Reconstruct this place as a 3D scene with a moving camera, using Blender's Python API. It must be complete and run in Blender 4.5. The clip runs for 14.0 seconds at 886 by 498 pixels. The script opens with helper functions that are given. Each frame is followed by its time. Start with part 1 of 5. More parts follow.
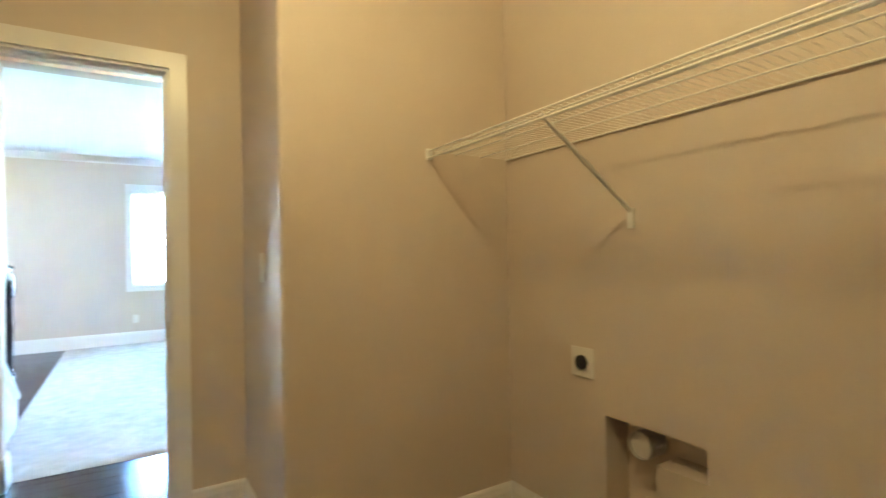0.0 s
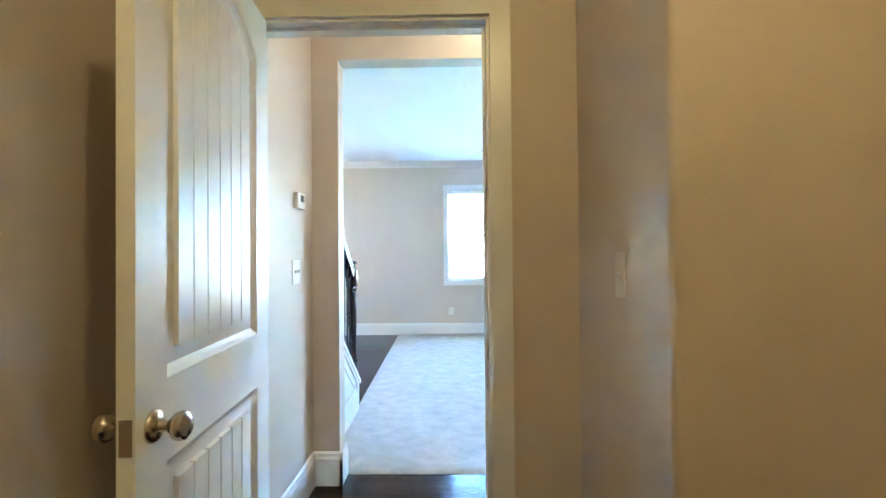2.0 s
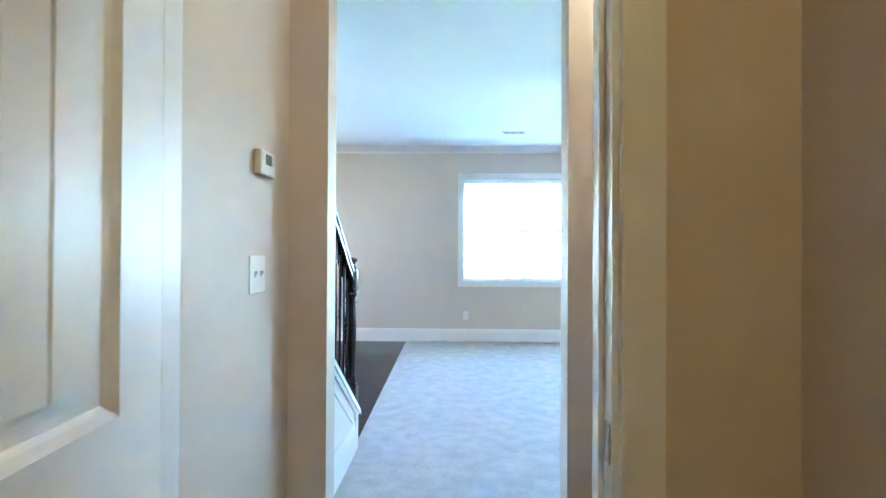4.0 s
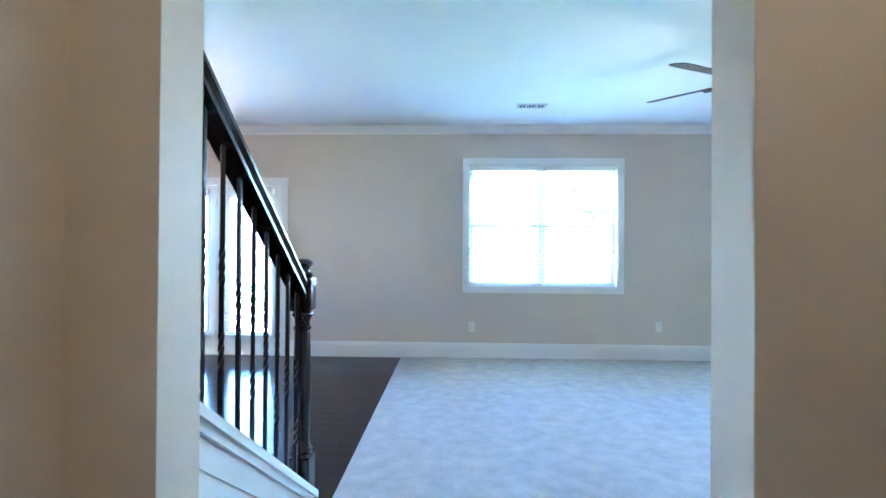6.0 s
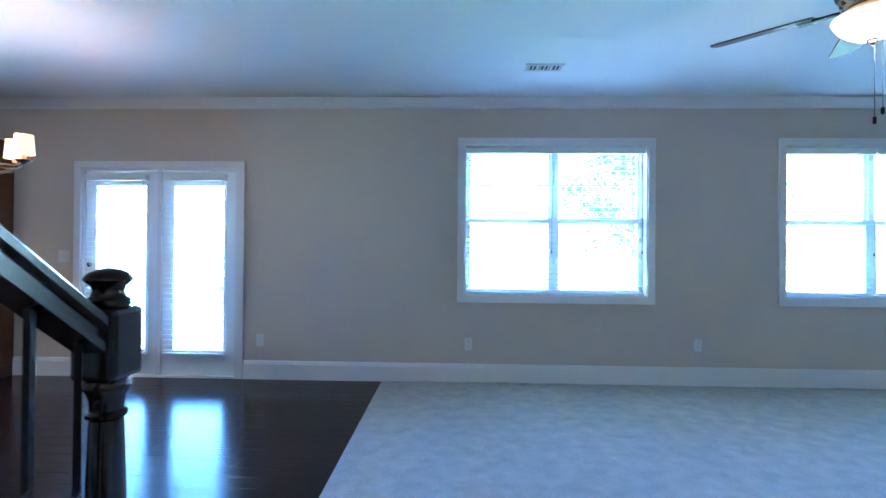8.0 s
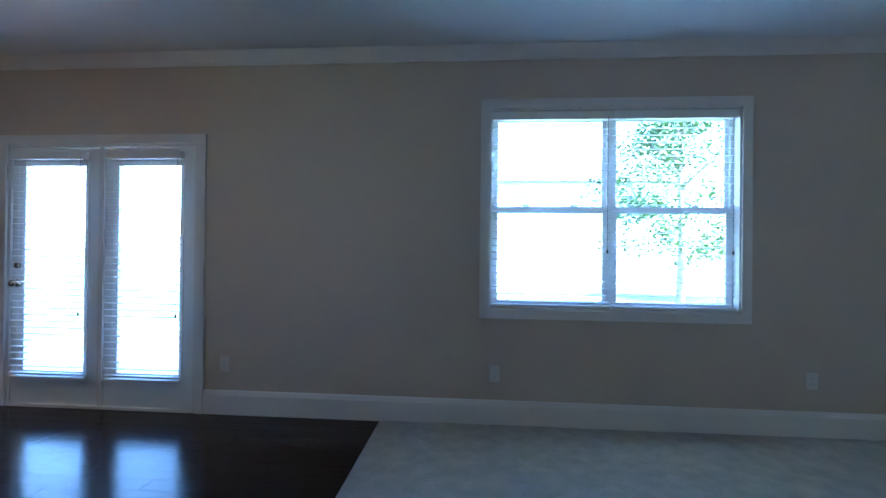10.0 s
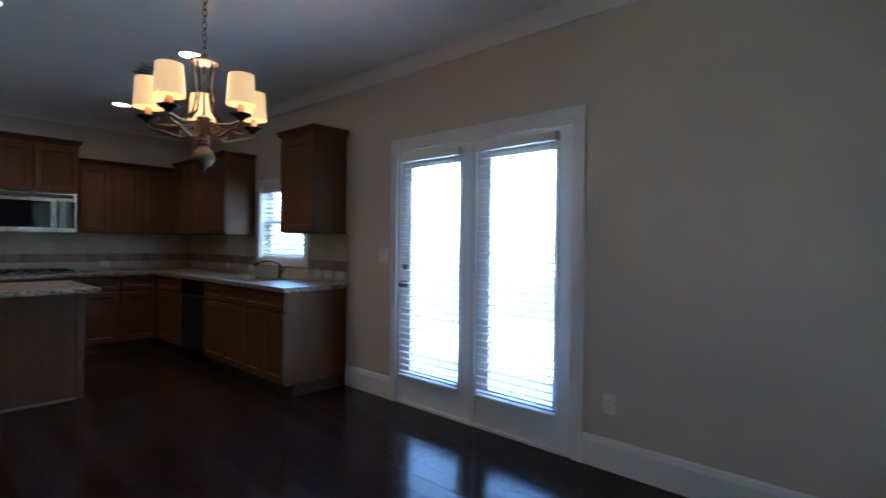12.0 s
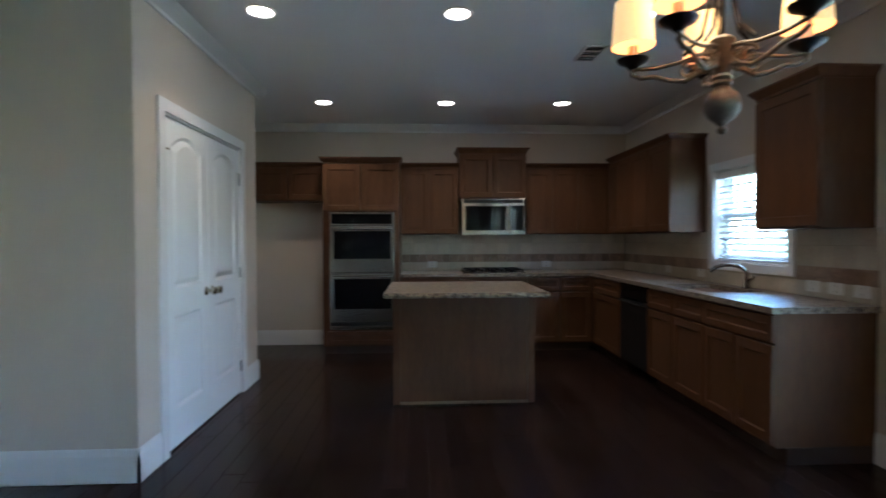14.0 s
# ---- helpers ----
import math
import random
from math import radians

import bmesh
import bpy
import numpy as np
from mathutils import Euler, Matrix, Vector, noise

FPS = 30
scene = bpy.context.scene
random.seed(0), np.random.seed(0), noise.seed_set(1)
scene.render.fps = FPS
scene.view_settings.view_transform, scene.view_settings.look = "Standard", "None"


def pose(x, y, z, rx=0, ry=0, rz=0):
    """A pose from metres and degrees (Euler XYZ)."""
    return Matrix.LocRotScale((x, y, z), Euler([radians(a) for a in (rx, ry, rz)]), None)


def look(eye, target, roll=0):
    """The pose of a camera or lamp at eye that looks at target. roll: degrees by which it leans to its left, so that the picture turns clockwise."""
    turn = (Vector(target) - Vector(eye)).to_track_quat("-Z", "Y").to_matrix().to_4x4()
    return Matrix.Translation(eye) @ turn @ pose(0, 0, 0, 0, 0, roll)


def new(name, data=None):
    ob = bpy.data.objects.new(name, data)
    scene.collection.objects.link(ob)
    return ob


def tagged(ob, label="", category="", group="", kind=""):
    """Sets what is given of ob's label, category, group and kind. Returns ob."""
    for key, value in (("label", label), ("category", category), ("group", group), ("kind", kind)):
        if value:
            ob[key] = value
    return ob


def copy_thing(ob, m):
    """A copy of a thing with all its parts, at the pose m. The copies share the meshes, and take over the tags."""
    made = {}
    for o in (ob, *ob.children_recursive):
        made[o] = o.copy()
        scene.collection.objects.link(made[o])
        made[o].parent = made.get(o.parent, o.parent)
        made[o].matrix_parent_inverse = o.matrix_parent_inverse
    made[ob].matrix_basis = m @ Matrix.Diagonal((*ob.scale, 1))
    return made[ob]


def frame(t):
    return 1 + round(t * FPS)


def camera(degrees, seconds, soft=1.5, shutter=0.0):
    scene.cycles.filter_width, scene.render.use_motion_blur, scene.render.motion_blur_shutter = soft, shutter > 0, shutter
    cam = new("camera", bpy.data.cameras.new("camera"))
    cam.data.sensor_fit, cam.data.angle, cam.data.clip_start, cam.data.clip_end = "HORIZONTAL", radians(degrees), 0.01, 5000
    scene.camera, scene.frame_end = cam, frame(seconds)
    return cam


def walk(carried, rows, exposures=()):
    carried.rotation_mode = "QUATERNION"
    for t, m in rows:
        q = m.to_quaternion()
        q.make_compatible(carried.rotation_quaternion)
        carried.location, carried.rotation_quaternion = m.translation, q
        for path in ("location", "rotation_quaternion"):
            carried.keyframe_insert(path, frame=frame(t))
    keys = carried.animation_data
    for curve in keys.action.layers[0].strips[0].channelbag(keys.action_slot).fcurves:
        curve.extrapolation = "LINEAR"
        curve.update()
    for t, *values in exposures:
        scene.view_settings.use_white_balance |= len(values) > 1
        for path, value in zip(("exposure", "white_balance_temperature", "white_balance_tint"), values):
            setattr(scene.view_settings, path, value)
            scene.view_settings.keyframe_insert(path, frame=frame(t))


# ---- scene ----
cam = camera(83.4, 14.0, shutter=0.3)
PATH = [
    (0, (0.565, -8.647, 1.231), (1.611, -6.943, 1.253), -1.1),
    (0.4, (0.524, -8.518, 1.235), (1.272, -6.663, 1.249), -1.4),
    (0.5, (0.522, -8.45, 1.255), (1.233, -6.581, 1.268), -0.9),
    (1, (0.52, -8.193, 1.237), (0.936, -6.237, 1.252), -0.6),
    (1.5, (0.541, -7.976, 1.252), (0.672, -5.98, 1.271), -0.7),
    (2, (0.555, -7.847, 1.249), (0.518, -5.848, 1.274), -0.5),
    (2.5, (0.52, -7.748, 1.228), (0.449, -5.75, 1.25), -0.2),
    (3, (0.412, -7.504, 1.236), (0.344, -5.506, 1.252), 0.1),
    (5.5, (0.426, -6.149, 1.245), (0.37, -4.15, 1.26), 0.3),
    (6, (0.391, -5.869, 1.239), (0.321, -3.871, 1.254), 0.4),
    (6.5, (0.388, -5.612, 1.244), (0.306, -3.613, 1.257), 0.3),
    (7, (0.444, -5.326, 1.252), (0.36, -3.327, 1.264), 0.3),
    (7.5, (0.449, -5.055, 1.241), (0.371, -3.056, 1.256), 0.5),
    (8, (0.437, -4.796, 1.249), (0.371, -2.797, 1.263), 0.5),
    (8.2, (0.459, -4.703, 1.237), (0.394, -2.704, 1.254), 0.5),
    (10.3, (0.449, -3.457, 1.254), (0.221, -1.47, 1.262), 0.8),
    (10.5, (0.385, -3.359, 1.262), (0.03, -1.391, 1.264), 0.6),
    (11, (0.153, -3.108, 1.272), (-0.526, -1.227, 1.27), 0.9),
    (11.5, (-0.076, -2.932, 1.276), (-1.04, -1.18, 1.266), 0.8),
    (12, (-0.306, -2.751, 1.287), (-1.65, -1.27, 1.266), 0.7),
    (12.5, (-0.576, -2.672, 1.309), (-2.18, -1.477, 1.273), 0.6),
    (13, (-0.831, -2.639, 1.306), (-2.605, -1.716, 1.272), 0.5),
    (13.5, (-1.061, -2.599, 1.294), (-2.967, -1.995, 1.258), 0.4),
    (14, (-1.241, -2.642, 1.306), (-3.238, -2.544, 1.267), -0.2),
]
walk(cam, [(t, look(eye, target, roll)) for t, eye, target, roll in PATH],
     exposures=[(0.0, 7.65, 5050, 13), (1.0, 7.45, 5050, 13), (1.5, 7.3, 5050, 13), (2.0, 7.2, 5000, 13), (3.0, 7.00, 4950, 12), (5.5, 6.60, 4900, 13), (6.0, 6.40, 4850, 14), (7.0, 6.00, 4600, 15),
                (8.0, 5.45, 4500, 15), (10.5, 4.2, 5030, 17), (12.0, 4.27, 5220, 17), (13.0, 4.5, 5250, 15), (14.0, 4.65, 5350, 12)])

# ---------- world and sun ----------
world = bpy.data.worlds.new("sky")
scene.world = world
world.use_nodes = True
sky_node = world.node_tree.nodes.new("ShaderNodeTexSky")
sky_node.sky_type = 'NISHITA'
sky_node.sun_disc = False
sky_node.sun_elevation = radians(48)
sky_node.sun_rotation = radians(107)
sky_bg = world.node_tree.nodes["Background"]
sky_bg.inputs["Strength"].default_value = 0.15
world.node_tree.links.new(sky_node.outputs["Color"], sky_bg.inputs["Color"])
sun = new("sun", bpy.data.lights.new("sun", 'SUN'))
sun.data.energy = 5.0
sun.data.angle = radians(0.5)
sun.data.color = (1.0, 0.95, 0.88)
sun.matrix_world = look((40, -12, 46), (0, 0, 0))

LAMP_WARM = (1.0, 0.66, 0.34)


def lamp(name, x, y, z, watts, color=LAMP_WARM, radius=0.05, kind='POINT'):
    ob = new(name, bpy.data.lights.new(name, kind))
    ob.location = (x, y, z)
    ob.data.energy = watts
    ob.data.color = color
    if kind == 'SPOT':
        ob.data.spot_size = radians(110)
        ob.data.spot_blend = 0.6
    ob.data.shadow_soft_size = radius
    return ob


lamp("laundry_lamp", 0.80, -7.95, 2.58, 0.245, (1.0, 0.69, 0.225), 0.045)
CANS = ((-4.42, -3.62), (-4.40, -2.39), (-4.38, -1.21), (-6.48, -3.62), (-6.46, -2.35), (-6.43, -1.13))
for cx, cy in CANS:
    lamp("recessed_lamp", cx, cy, 2.70, 0.78, (1.0, 0.78, 0.52), 0.05, 'SPOT')
# Assumed hall lamp, out of view, added for the warm glow on its walls.
lamp("unseen_hall_lamp", 1.05, -5.62, 2.58, 0.175, (1.0, 0.82, 0.47), 0.07)
lamp("chandelier_lamp", -2.46, -1.88, 1.99, 0.30, (1.0, 0.74, 0.42), 0.10)
lamp("fan_lamp", 2.33, -2.45, 2.18, 0.25, (1.0, 0.8, 0.55), 0.06)

# ---------- materials ----------
def mat(name, color, rough=0.5, metal=0.0, var=0.06, scale=6.0, fine=120.0, bump=0.05, coat=0.0, stretch=(1, 1, 1), rand=0.0, spec=0.5):
    """Colour with variation at two scales, uneven roughness and fine relief, in metres."""
    m = bpy.data.materials.new(name)
    m.use_nodes = True
    nt = m.node_tree
    b = nt.nodes["Principled BSDF"]
    b.inputs["Metallic"].default_value = metal
    b.inputs["Coat Weight"].default_value = coat
    b.inputs["Specular IOR Level"].default_value = spec
    geo = nt.nodes.new("ShaderNodeNewGeometry")
    mp = nt.nodes.new("ShaderNodeMapping")
    mp.inputs["Scale"].default_value = stretch
    nt.links.new(geo.outputs["Position"], mp.inputs["Vector"])
    n1 = nt.nodes.new("ShaderNodeTexNoise")
    n1.inputs["Scale"].default_value = scale
    n1.inputs["Detail"].default_value = 4
    n2 = nt.nodes.new("ShaderNodeTexNoise")
    n2.inputs["Scale"].default_value = fine
    n2.inputs["Detail"].default_value = 3
    nt.links.new(mp.outputs["Vector"], n1.inputs["Vector"])
    nt.links.new(mp.outputs["Vector"], n2.inputs["Vector"])
    mix = nt.nodes.new("ShaderNodeMath")
    mix.operation = 'ADD'
    nt.links.new(n1.outputs["Fac"], mix.inputs[0])
    nt.links.new(n2.outputs["Fac"], mix.inputs[1])
    ramp = nt.nodes.new("ShaderNodeMapRange")
    ramp.inputs["From Min"].default_value = 0.6
    ramp.inputs["From Max"].default_value = 1.4
    ramp.inputs["To Min"].default_value = 1 - var
    ramp.inputs["To Max"].default_value = 1 + var
    nt.links.new(mix.outputs[0], ramp.inputs["Value"])
    last = ramp.outputs["Result"]
    if rand:
        info = nt.nodes.new("ShaderNodeObjectInfo")
        r2 = nt.nodes.new("ShaderNodeMapRange")
        r2.inputs["To Min"].default_value = 1 - rand
        r2.inputs["To Max"].default_value = 1 + rand
        nt.links.new(info.outputs["Random"], r2.inputs["Value"])
        mul = nt.nodes.new("ShaderNodeMath")
        mul.operation = 'MULTIPLY'
        nt.links.new(last, mul.inputs[0])
        nt.links.new(r2.outputs["Result"], mul.inputs[1])
        last = mul.outputs[0]
    vm = nt.nodes.new("ShaderNodeVectorMath")
    vm.operation = 'SCALE'
    vm.inputs[0].default_value = color
    nt.links.new(last, vm.inputs["Scale"])
    nt.links.new(vm.outputs["Vector"], b.inputs["Base Color"])
    rr = nt.nodes.new("ShaderNodeMapRange")
    rr.inputs["To Min"].default_value = max(0.02, rough * 0.85)
    rr.inputs["To Max"].default_value = min(1.0, rough * 1.15)
    nt.links.new(n1.outputs["Fac"], rr.inputs["Value"])
    nt.links.new(rr.outputs["Result"], b.inputs["Roughness"])
    if bump:
        bp = nt.nodes.new("ShaderNodeBump")
        bp.inputs["Strength"].default_value = min(1.0, bump * 4)
        bp.inputs["Distance"].default_value = 0.004
        nt.links.new(n2.outputs["Fac"], bp.inputs["Height"])
        nt.links.new(bp.outputs["Normal"], b.inputs["Normal"])
    return m


def glow(name, color, strength):
    m = bpy.data.materials.new(name)
    m.use_nodes = True
    b = m.node_tree.nodes["Principled BSDF"]
    b.inputs["Base Color"].default_value = (*color, 1)
    b.inputs["Emission Color"].default_value = (*color, 1)
    b.inputs["Emission Strength"].default_value = strength
    return m


def glass_mat():
    m = bpy.data.materials.new("window_glass")
    m.use_nodes = True
    b = m.node_tree.nodes["Principled BSDF"]
    b.inputs["Transmission Weight"].default_value = 1.0
    b.inputs["Roughness"].default_value = 0.0
    b.inputs["IOR"].default_value = 1.02
    b.inputs["Base Color"].default_value = (0.85, 1.0, 1.0, 1)
    return m


def granite_mat():
    m = mat("granite_speckled", (0.30, 0.25, 0.21), 0.36, var=0.45, scale=28, fine=160, bump=0.0)
    nt = m.node_tree
    b = nt.nodes["Principled BSDF"]
    geo = nt.nodes.new("ShaderNodeNewGeometry")
    vo = nt.nodes.new("ShaderNodeTexVoronoi")
    vo.inputs["Scale"].default_value = 70
    nt.links.new(geo.outputs["Position"], vo.inputs["Vector"])
    cr = nt.nodes.new("ShaderNodeValToRGB")
    cr.color_ramp.elements[0].color = (0.07, 0.05, 0.042, 1)
    cr.color_ramp.elements[0].position = 0.1
    cr.color_ramp.elements[1].color = (0.29, 0.235, 0.18, 1)
    cr.color_ramp.elements[1].position = 0.62
    e = cr.color_ramp.elements.new(0.35)
    e.color = (0.17, 0.13, 0.10, 1)
    sep = nt.nodes.new("ShaderNodeSeparateColor")
    nt.links.new(vo.outputs["Color"], sep.inputs["Color"])
    nt.links.new(sep.outputs["Red"], cr.inputs["Fac"])
    nt.links.new(cr.outputs["Color"], b.inputs["Base Color"])
    return m


WALL = mat("wall_beige_paint", (0.570, 0.485, 0.407), 0.55, var=0.03, scale=2.5, fine=220, bump=0.04)
WHITE = mat("trim_white_paint", (0.73, 0.705, 0.69), 0.32, var=0.02, scale=3, fine=90, bump=0.012)
DOORW = mat("door_white_paint", (0.80, 0.79, 0.78), 0.31, var=0.02, scale=3, fine=140, bump=0.012)
CEIL = mat("ceiling_white_paint", (0.80, 0.80, 0.80), 0.85, var=0.02, scale=2, fine=180, bump=0.05)
PLANK = mat("dark_stained_oak", (0.021, 0.012, 0.0105), 0.17, var=0.35, scale=5, fine=45, bump=0.02, stretch=(0.35, 4, 1), rand=0.35, spec=0.17)
SUBFLOOR = mat("floor_joint_dark", (0.012, 0.008, 0.007), 0.5, var=0.2)
CARPET = mat("carpet_pile", (0.44, 0.42, 0.405), 0.95, var=0.24, scale=9, fine=130, bump=0.25, spec=0.1)
CAB = mat("cabinet_stained_maple", (0.100, 0.045, 0.020), 0.47, var=0.26, scale=4, fine=40, bump=0.012, stretch=(3, 3, 0.35), spec=0.22)
SHOE = mat("shoe_light_wood", (0.17, 0.115, 0.07), 0.5, var=0.2)
# Toe kicks get a darker brown than the cabinet fronts.
TOEKICK = mat("toe_kick_dark_brown", (0.05, 0.025, 0.015), 0.6, var=0.2)
RAILM = mat("handrail_black_stain", (0.012, 0.009, 0.009), 0.22, var=0.2, scale=8, fine=60, bump=0.01, stretch=(3, 1, 1))
IRON = mat("wrought_iron_black", (0.012, 0.012, 0.014), 0.38, metal=0.6, var=0.2, scale=20)
STEEL = mat("brushed_stainless", (0.27, 0.245, 0.22), 0.23, metal=1.0, var=0.02, scale=2, fine=90, bump=0.0)
NICKEL = mat("satin_nickel", (0.58, 0.52, 0.43), 0.25, metal=1.0, var=0.05)
BLKGLASS = mat("oven_black_glass", (0.006, 0.006, 0.007), 0.06, var=0.1, bump=0.0, spec=0.14)
BLACK = mat("black_plastic", (0.015, 0.015, 0.016), 0.4, var=0.1)
BRONZE = mat("aged_bronze", (0.17, 0.13, 0.09), 0.42, metal=0.45, var=0.3, scale=18, fine=90)
DKBRONZE = mat("oil_rubbed_bronze", (0.03, 0.022, 0.018), 0.38, metal=0.7, var=0.2, scale=12)
FITTER = mat("fan_fitter_bronze", (0.42, 0.30, 0.17), 0.4, metal=0.5, var=0.15, scale=14)
BLADE = mat("fan_blade_walnut", (0.05, 0.028, 0.018), 0.4, var=0.3, scale=6, stretch=(1, 1, 1))
GRANITE = granite_mat()
TILE = mat("backsplash_tile_cream", (0.50, 0.43, 0.34), 0.35, var=0.12, scale=9, fine=60, bump=0.02, rand=0.08)
ACCENT = mat("accent_tile_slate", (0.26, 0.18, 0.13), 0.4, var=0.35, scale=16, fine=60, bump=0.03, rand=0.28)
GROUT = mat("grout_beige", (0.42, 0.37, 0.30), 0.9, var=0.1)
PLASTIC = mat("switch_plate_white", (0.68, 0.65, 0.60), 0.35, var=0.01, bump=0.0)
SLAT = mat("blind_slat_white", (0.80, 0.80, 0.79), 0.45, var=0.02, bump=0.0)
VINYL = mat("window_vinyl_white", (0.78, 0.79, 0.80), 0.4, var=0.02, bump=0.0)
WIRE = mat("shelf_white_vinyl", (0.78, 0.76, 0.72), 0.4, var=0.02, bump=0.0)
DUCT = mat("duct_galvanised", (0.55, 0.52, 0.48), 0.45, metal=0.7, var=0.15)
GLASS = glass_mat()
LCD = mat("thermostat_display", (0.16, 0.19, 0.18), 0.2, var=0.03, bump=0.0)
SHADE = glow("lampshade_lit_fabric", (1.0, 0.60, 0.24), 0.040)
BULB = glow("bulb_lit", (1.0, 0.85, 0.6), 3.0)
CANGLOW = glow("recessed_bulb_lit", (1.0, 0.88, 0.70), 1.2)
BOWL = glow("fan_bowl_lit_glass", (1.0, 0.72, 0.38), 0.045)
GRASS = mat("lawn_grass", (0.07, 0.11, 0.045), 0.9, var=0.4, scale=0.8, fine=30, bump=0.2)
CONCRETE = mat("patio_concrete", (0.36, 0.36, 0.35), 0.8, var=0.12, scale=1.5)
SIDING = mat("house_siding_pale", (0.70, 0.71, 0.70), 0.7, var=0.06, scale=0.6)
ROOFM = mat("roof_shingle_grey", (0.10, 0.10, 0.105), 0.9, var=0.3, scale=1.0)
FENCEM = mat("fence_weathered_wood", (0.42, 0.36, 0.29), 0.8, var=0.25, scale=2, stretch=(4, 4, 0.4), rand=0.15)
# Grey-blue is the sky's reflection, put into the far panes' colour.
SKYPANE = mat("far_window_sky_tint", (0.30, 0.33, 0.36), 0.15, var=0.05, bump=0.0)
BARK = mat("tree_bark", (0.26, 0.22, 0.18), 0.9, var=0.3, scale=8)
LEAF = mat("tree_leaf", (0.07, 0.12, 0.035), 0.6, var=0.4, scale=2)

# ---------- building helpers ----------
def add_box(bm, x0, x1, y0, y1, z0, z1, bevel=0.0):
    vs = bmesh.ops.create_cube(bm, size=1.0)["verts"]
    for v in vs:
        v.co = Vector(((x0 + x1) / 2 + v.co.x * (x1 - x0), (y0 + y1) / 2 + v.co.y * (y1 - y0), (z0 + z1) / 2 + v.co.z * (z1 - z0)))
    if bevel:
        es = list({e for v in vs for e in v.link_edges})
        bmesh.ops.bevel(bm, geom=es, offset=bevel, segments=2, profile=0.5, affect='EDGES')


def add_prism(bm, pts, axis, a0, a1):
    """A polygon of 2D points extruded along axis ('x': pts are y, z; 'y': x, z; 'z': x, y)."""
    def put(p, a):
        return {'x': (a, p[0], p[1]), 'y': (p[0], a, p[1]), 'z': (p[0], p[1], a)}[axis]
    lo = [bm.verts.new(put(p, a0)) for p in pts]
    hi = [bm.verts.new(put(p, a1)) for p in pts]
    n = len(pts)
    bm.faces.new(lo)
    bm.faces.new(hi[::-1])
    for i in range(n):
        bm.faces.new((lo[i], lo[(i + 1) % n], hi[(i + 1) % n], hi[i]))


def add_lathe(bm, prof, cx=0, cy=0, n=20):
    """Rings of (radius, z) turned about the upright through cx, cy."""
    rings = []
    for r, z in prof:
        rings.append([bm.verts.new((cx + r * math.cos(2 * math.pi * i / n), cy + r * math.sin(2 * math.pi * i / n), z)) for i in range(n)])
    for a, b in zip(rings, rings[1:]):
        for i in range(n):
            bm.faces.new((a[i], a[(i + 1) % n], b[(i + 1) % n], b[i]))
    if prof[0][0] > 1e-4:
        bm.faces.new(rings[0][::-1])
    if prof[-1][0] > 1e-4:
        bm.faces.new(rings[-1])


def add_tube(bm, pts, r, n=8, closed=False):
    """A round rod along points."""
    pts = [Vector(p) for p in pts]
    rings = []
    m = len(pts)
    for i, p in enumerate(pts):
        if closed:
            d = pts[(i + 1) % m] - pts[i - 1]
        else:
            d = pts[min(i + 1, m - 1)] - pts[max(i - 1, 0)]
        d.normalize()
        u = d.cross(Vector((0, 0, 1)) if abs(d.z) < 0.9 else Vector((1, 0, 0))).normalized()
        v = d.cross(u)
        rr = r[i] if isinstance(r, (list, tuple)) else r
        rings.append([bm.verts.new(p + rr * (u * math.cos(2 * math.pi * k / n) + v * math.sin(2 * math.pi * k / n))) for k in range(n)])
    for i in range(m if closed else m - 1):
        a, b = rings[i], rings[(i + 1) % m]
        for k in range(n):
            bm.faces.new((a[k], a[(k + 1) % n], b[(k + 1) % n], b[k]))
    if not closed:
        bm.faces.new(rings[0][::-1])
        bm.faces.new(rings[-1])


def part(name, bm, material, parent=None, label="", smooth=False, local=False):
    """One mesh object; under a top-level thing its numbers are in the world unless local."""
    me = bpy.data.meshes.new(name)
    bmesh.ops.recalc_face_normals(bm, faces=bm.faces)
    bm.to_mesh(me)
    bm.free()
    me.materials.append(material)
    if smooth:
        for p in me.polygons:
            p.use_smooth = True
        me.set_sharp_from_angle(angle=radians(40))
    ob = new(name, me)
    if parent:
        ob.parent = parent
        if not local and parent.parent is None:
            ob.matrix_parent_inverse = parent.matrix_basis.inverted()
    if label:
        ob["label"] = label
    return ob


def box(name, x0, x1, y0, y1, z0, z1, material, parent=None, label="", bevel=0.0, local=False):
    bm = bmesh.new()
    add_box(bm, min(x0, x1), max(x0, x1), min(y0, y1), max(y0, y1), min(z0, z1), max(z0, z1), bevel)
    return part(name, bm, material, parent, label, local=local)


def thing(name, x, y, z, label, category, group="", rz=0.0, kind=""):
    e = new(name)
    e.matrix_basis = pose(x, y, z, 0, 0, rz)
    e.empty_display_size = 0.1
    return tagged(e, label, category, group, kind)


def wall(name, x0, x1, y0, y1, z0, z1, material, holes=(), label=""):
    """A wall box with through openings. holes: (a0, a1, b0, b1) along its longer side and in z."""
    along_x = (x1 - x0) > (y1 - y0)
    bm = bmesh.new()

    def piece(a0, a1, b0, b1):
        if a1 - a0 < 1e-4 or b1 - b0 < 1e-4:
            return
        if along_x:
            add_box(bm, a0, a1, y0, y1, b0, b1)
        else:
            add_box(bm, x0, x1, a0, a1, b0, b1)
    cur, end = (x0, x1) if along_x else (y0, y1)
    for a0, a1, b0, b1 in sorted(holes):
        piece(cur, a0, z0, z1)
        piece(a0, a1, z0, b0)
        piece(a0, a1, b1, z1)
        cur = a1
    piece(cur, end, z0, z1)
    return tagged(part(name, bm, material), label, "wall", kind="structure")


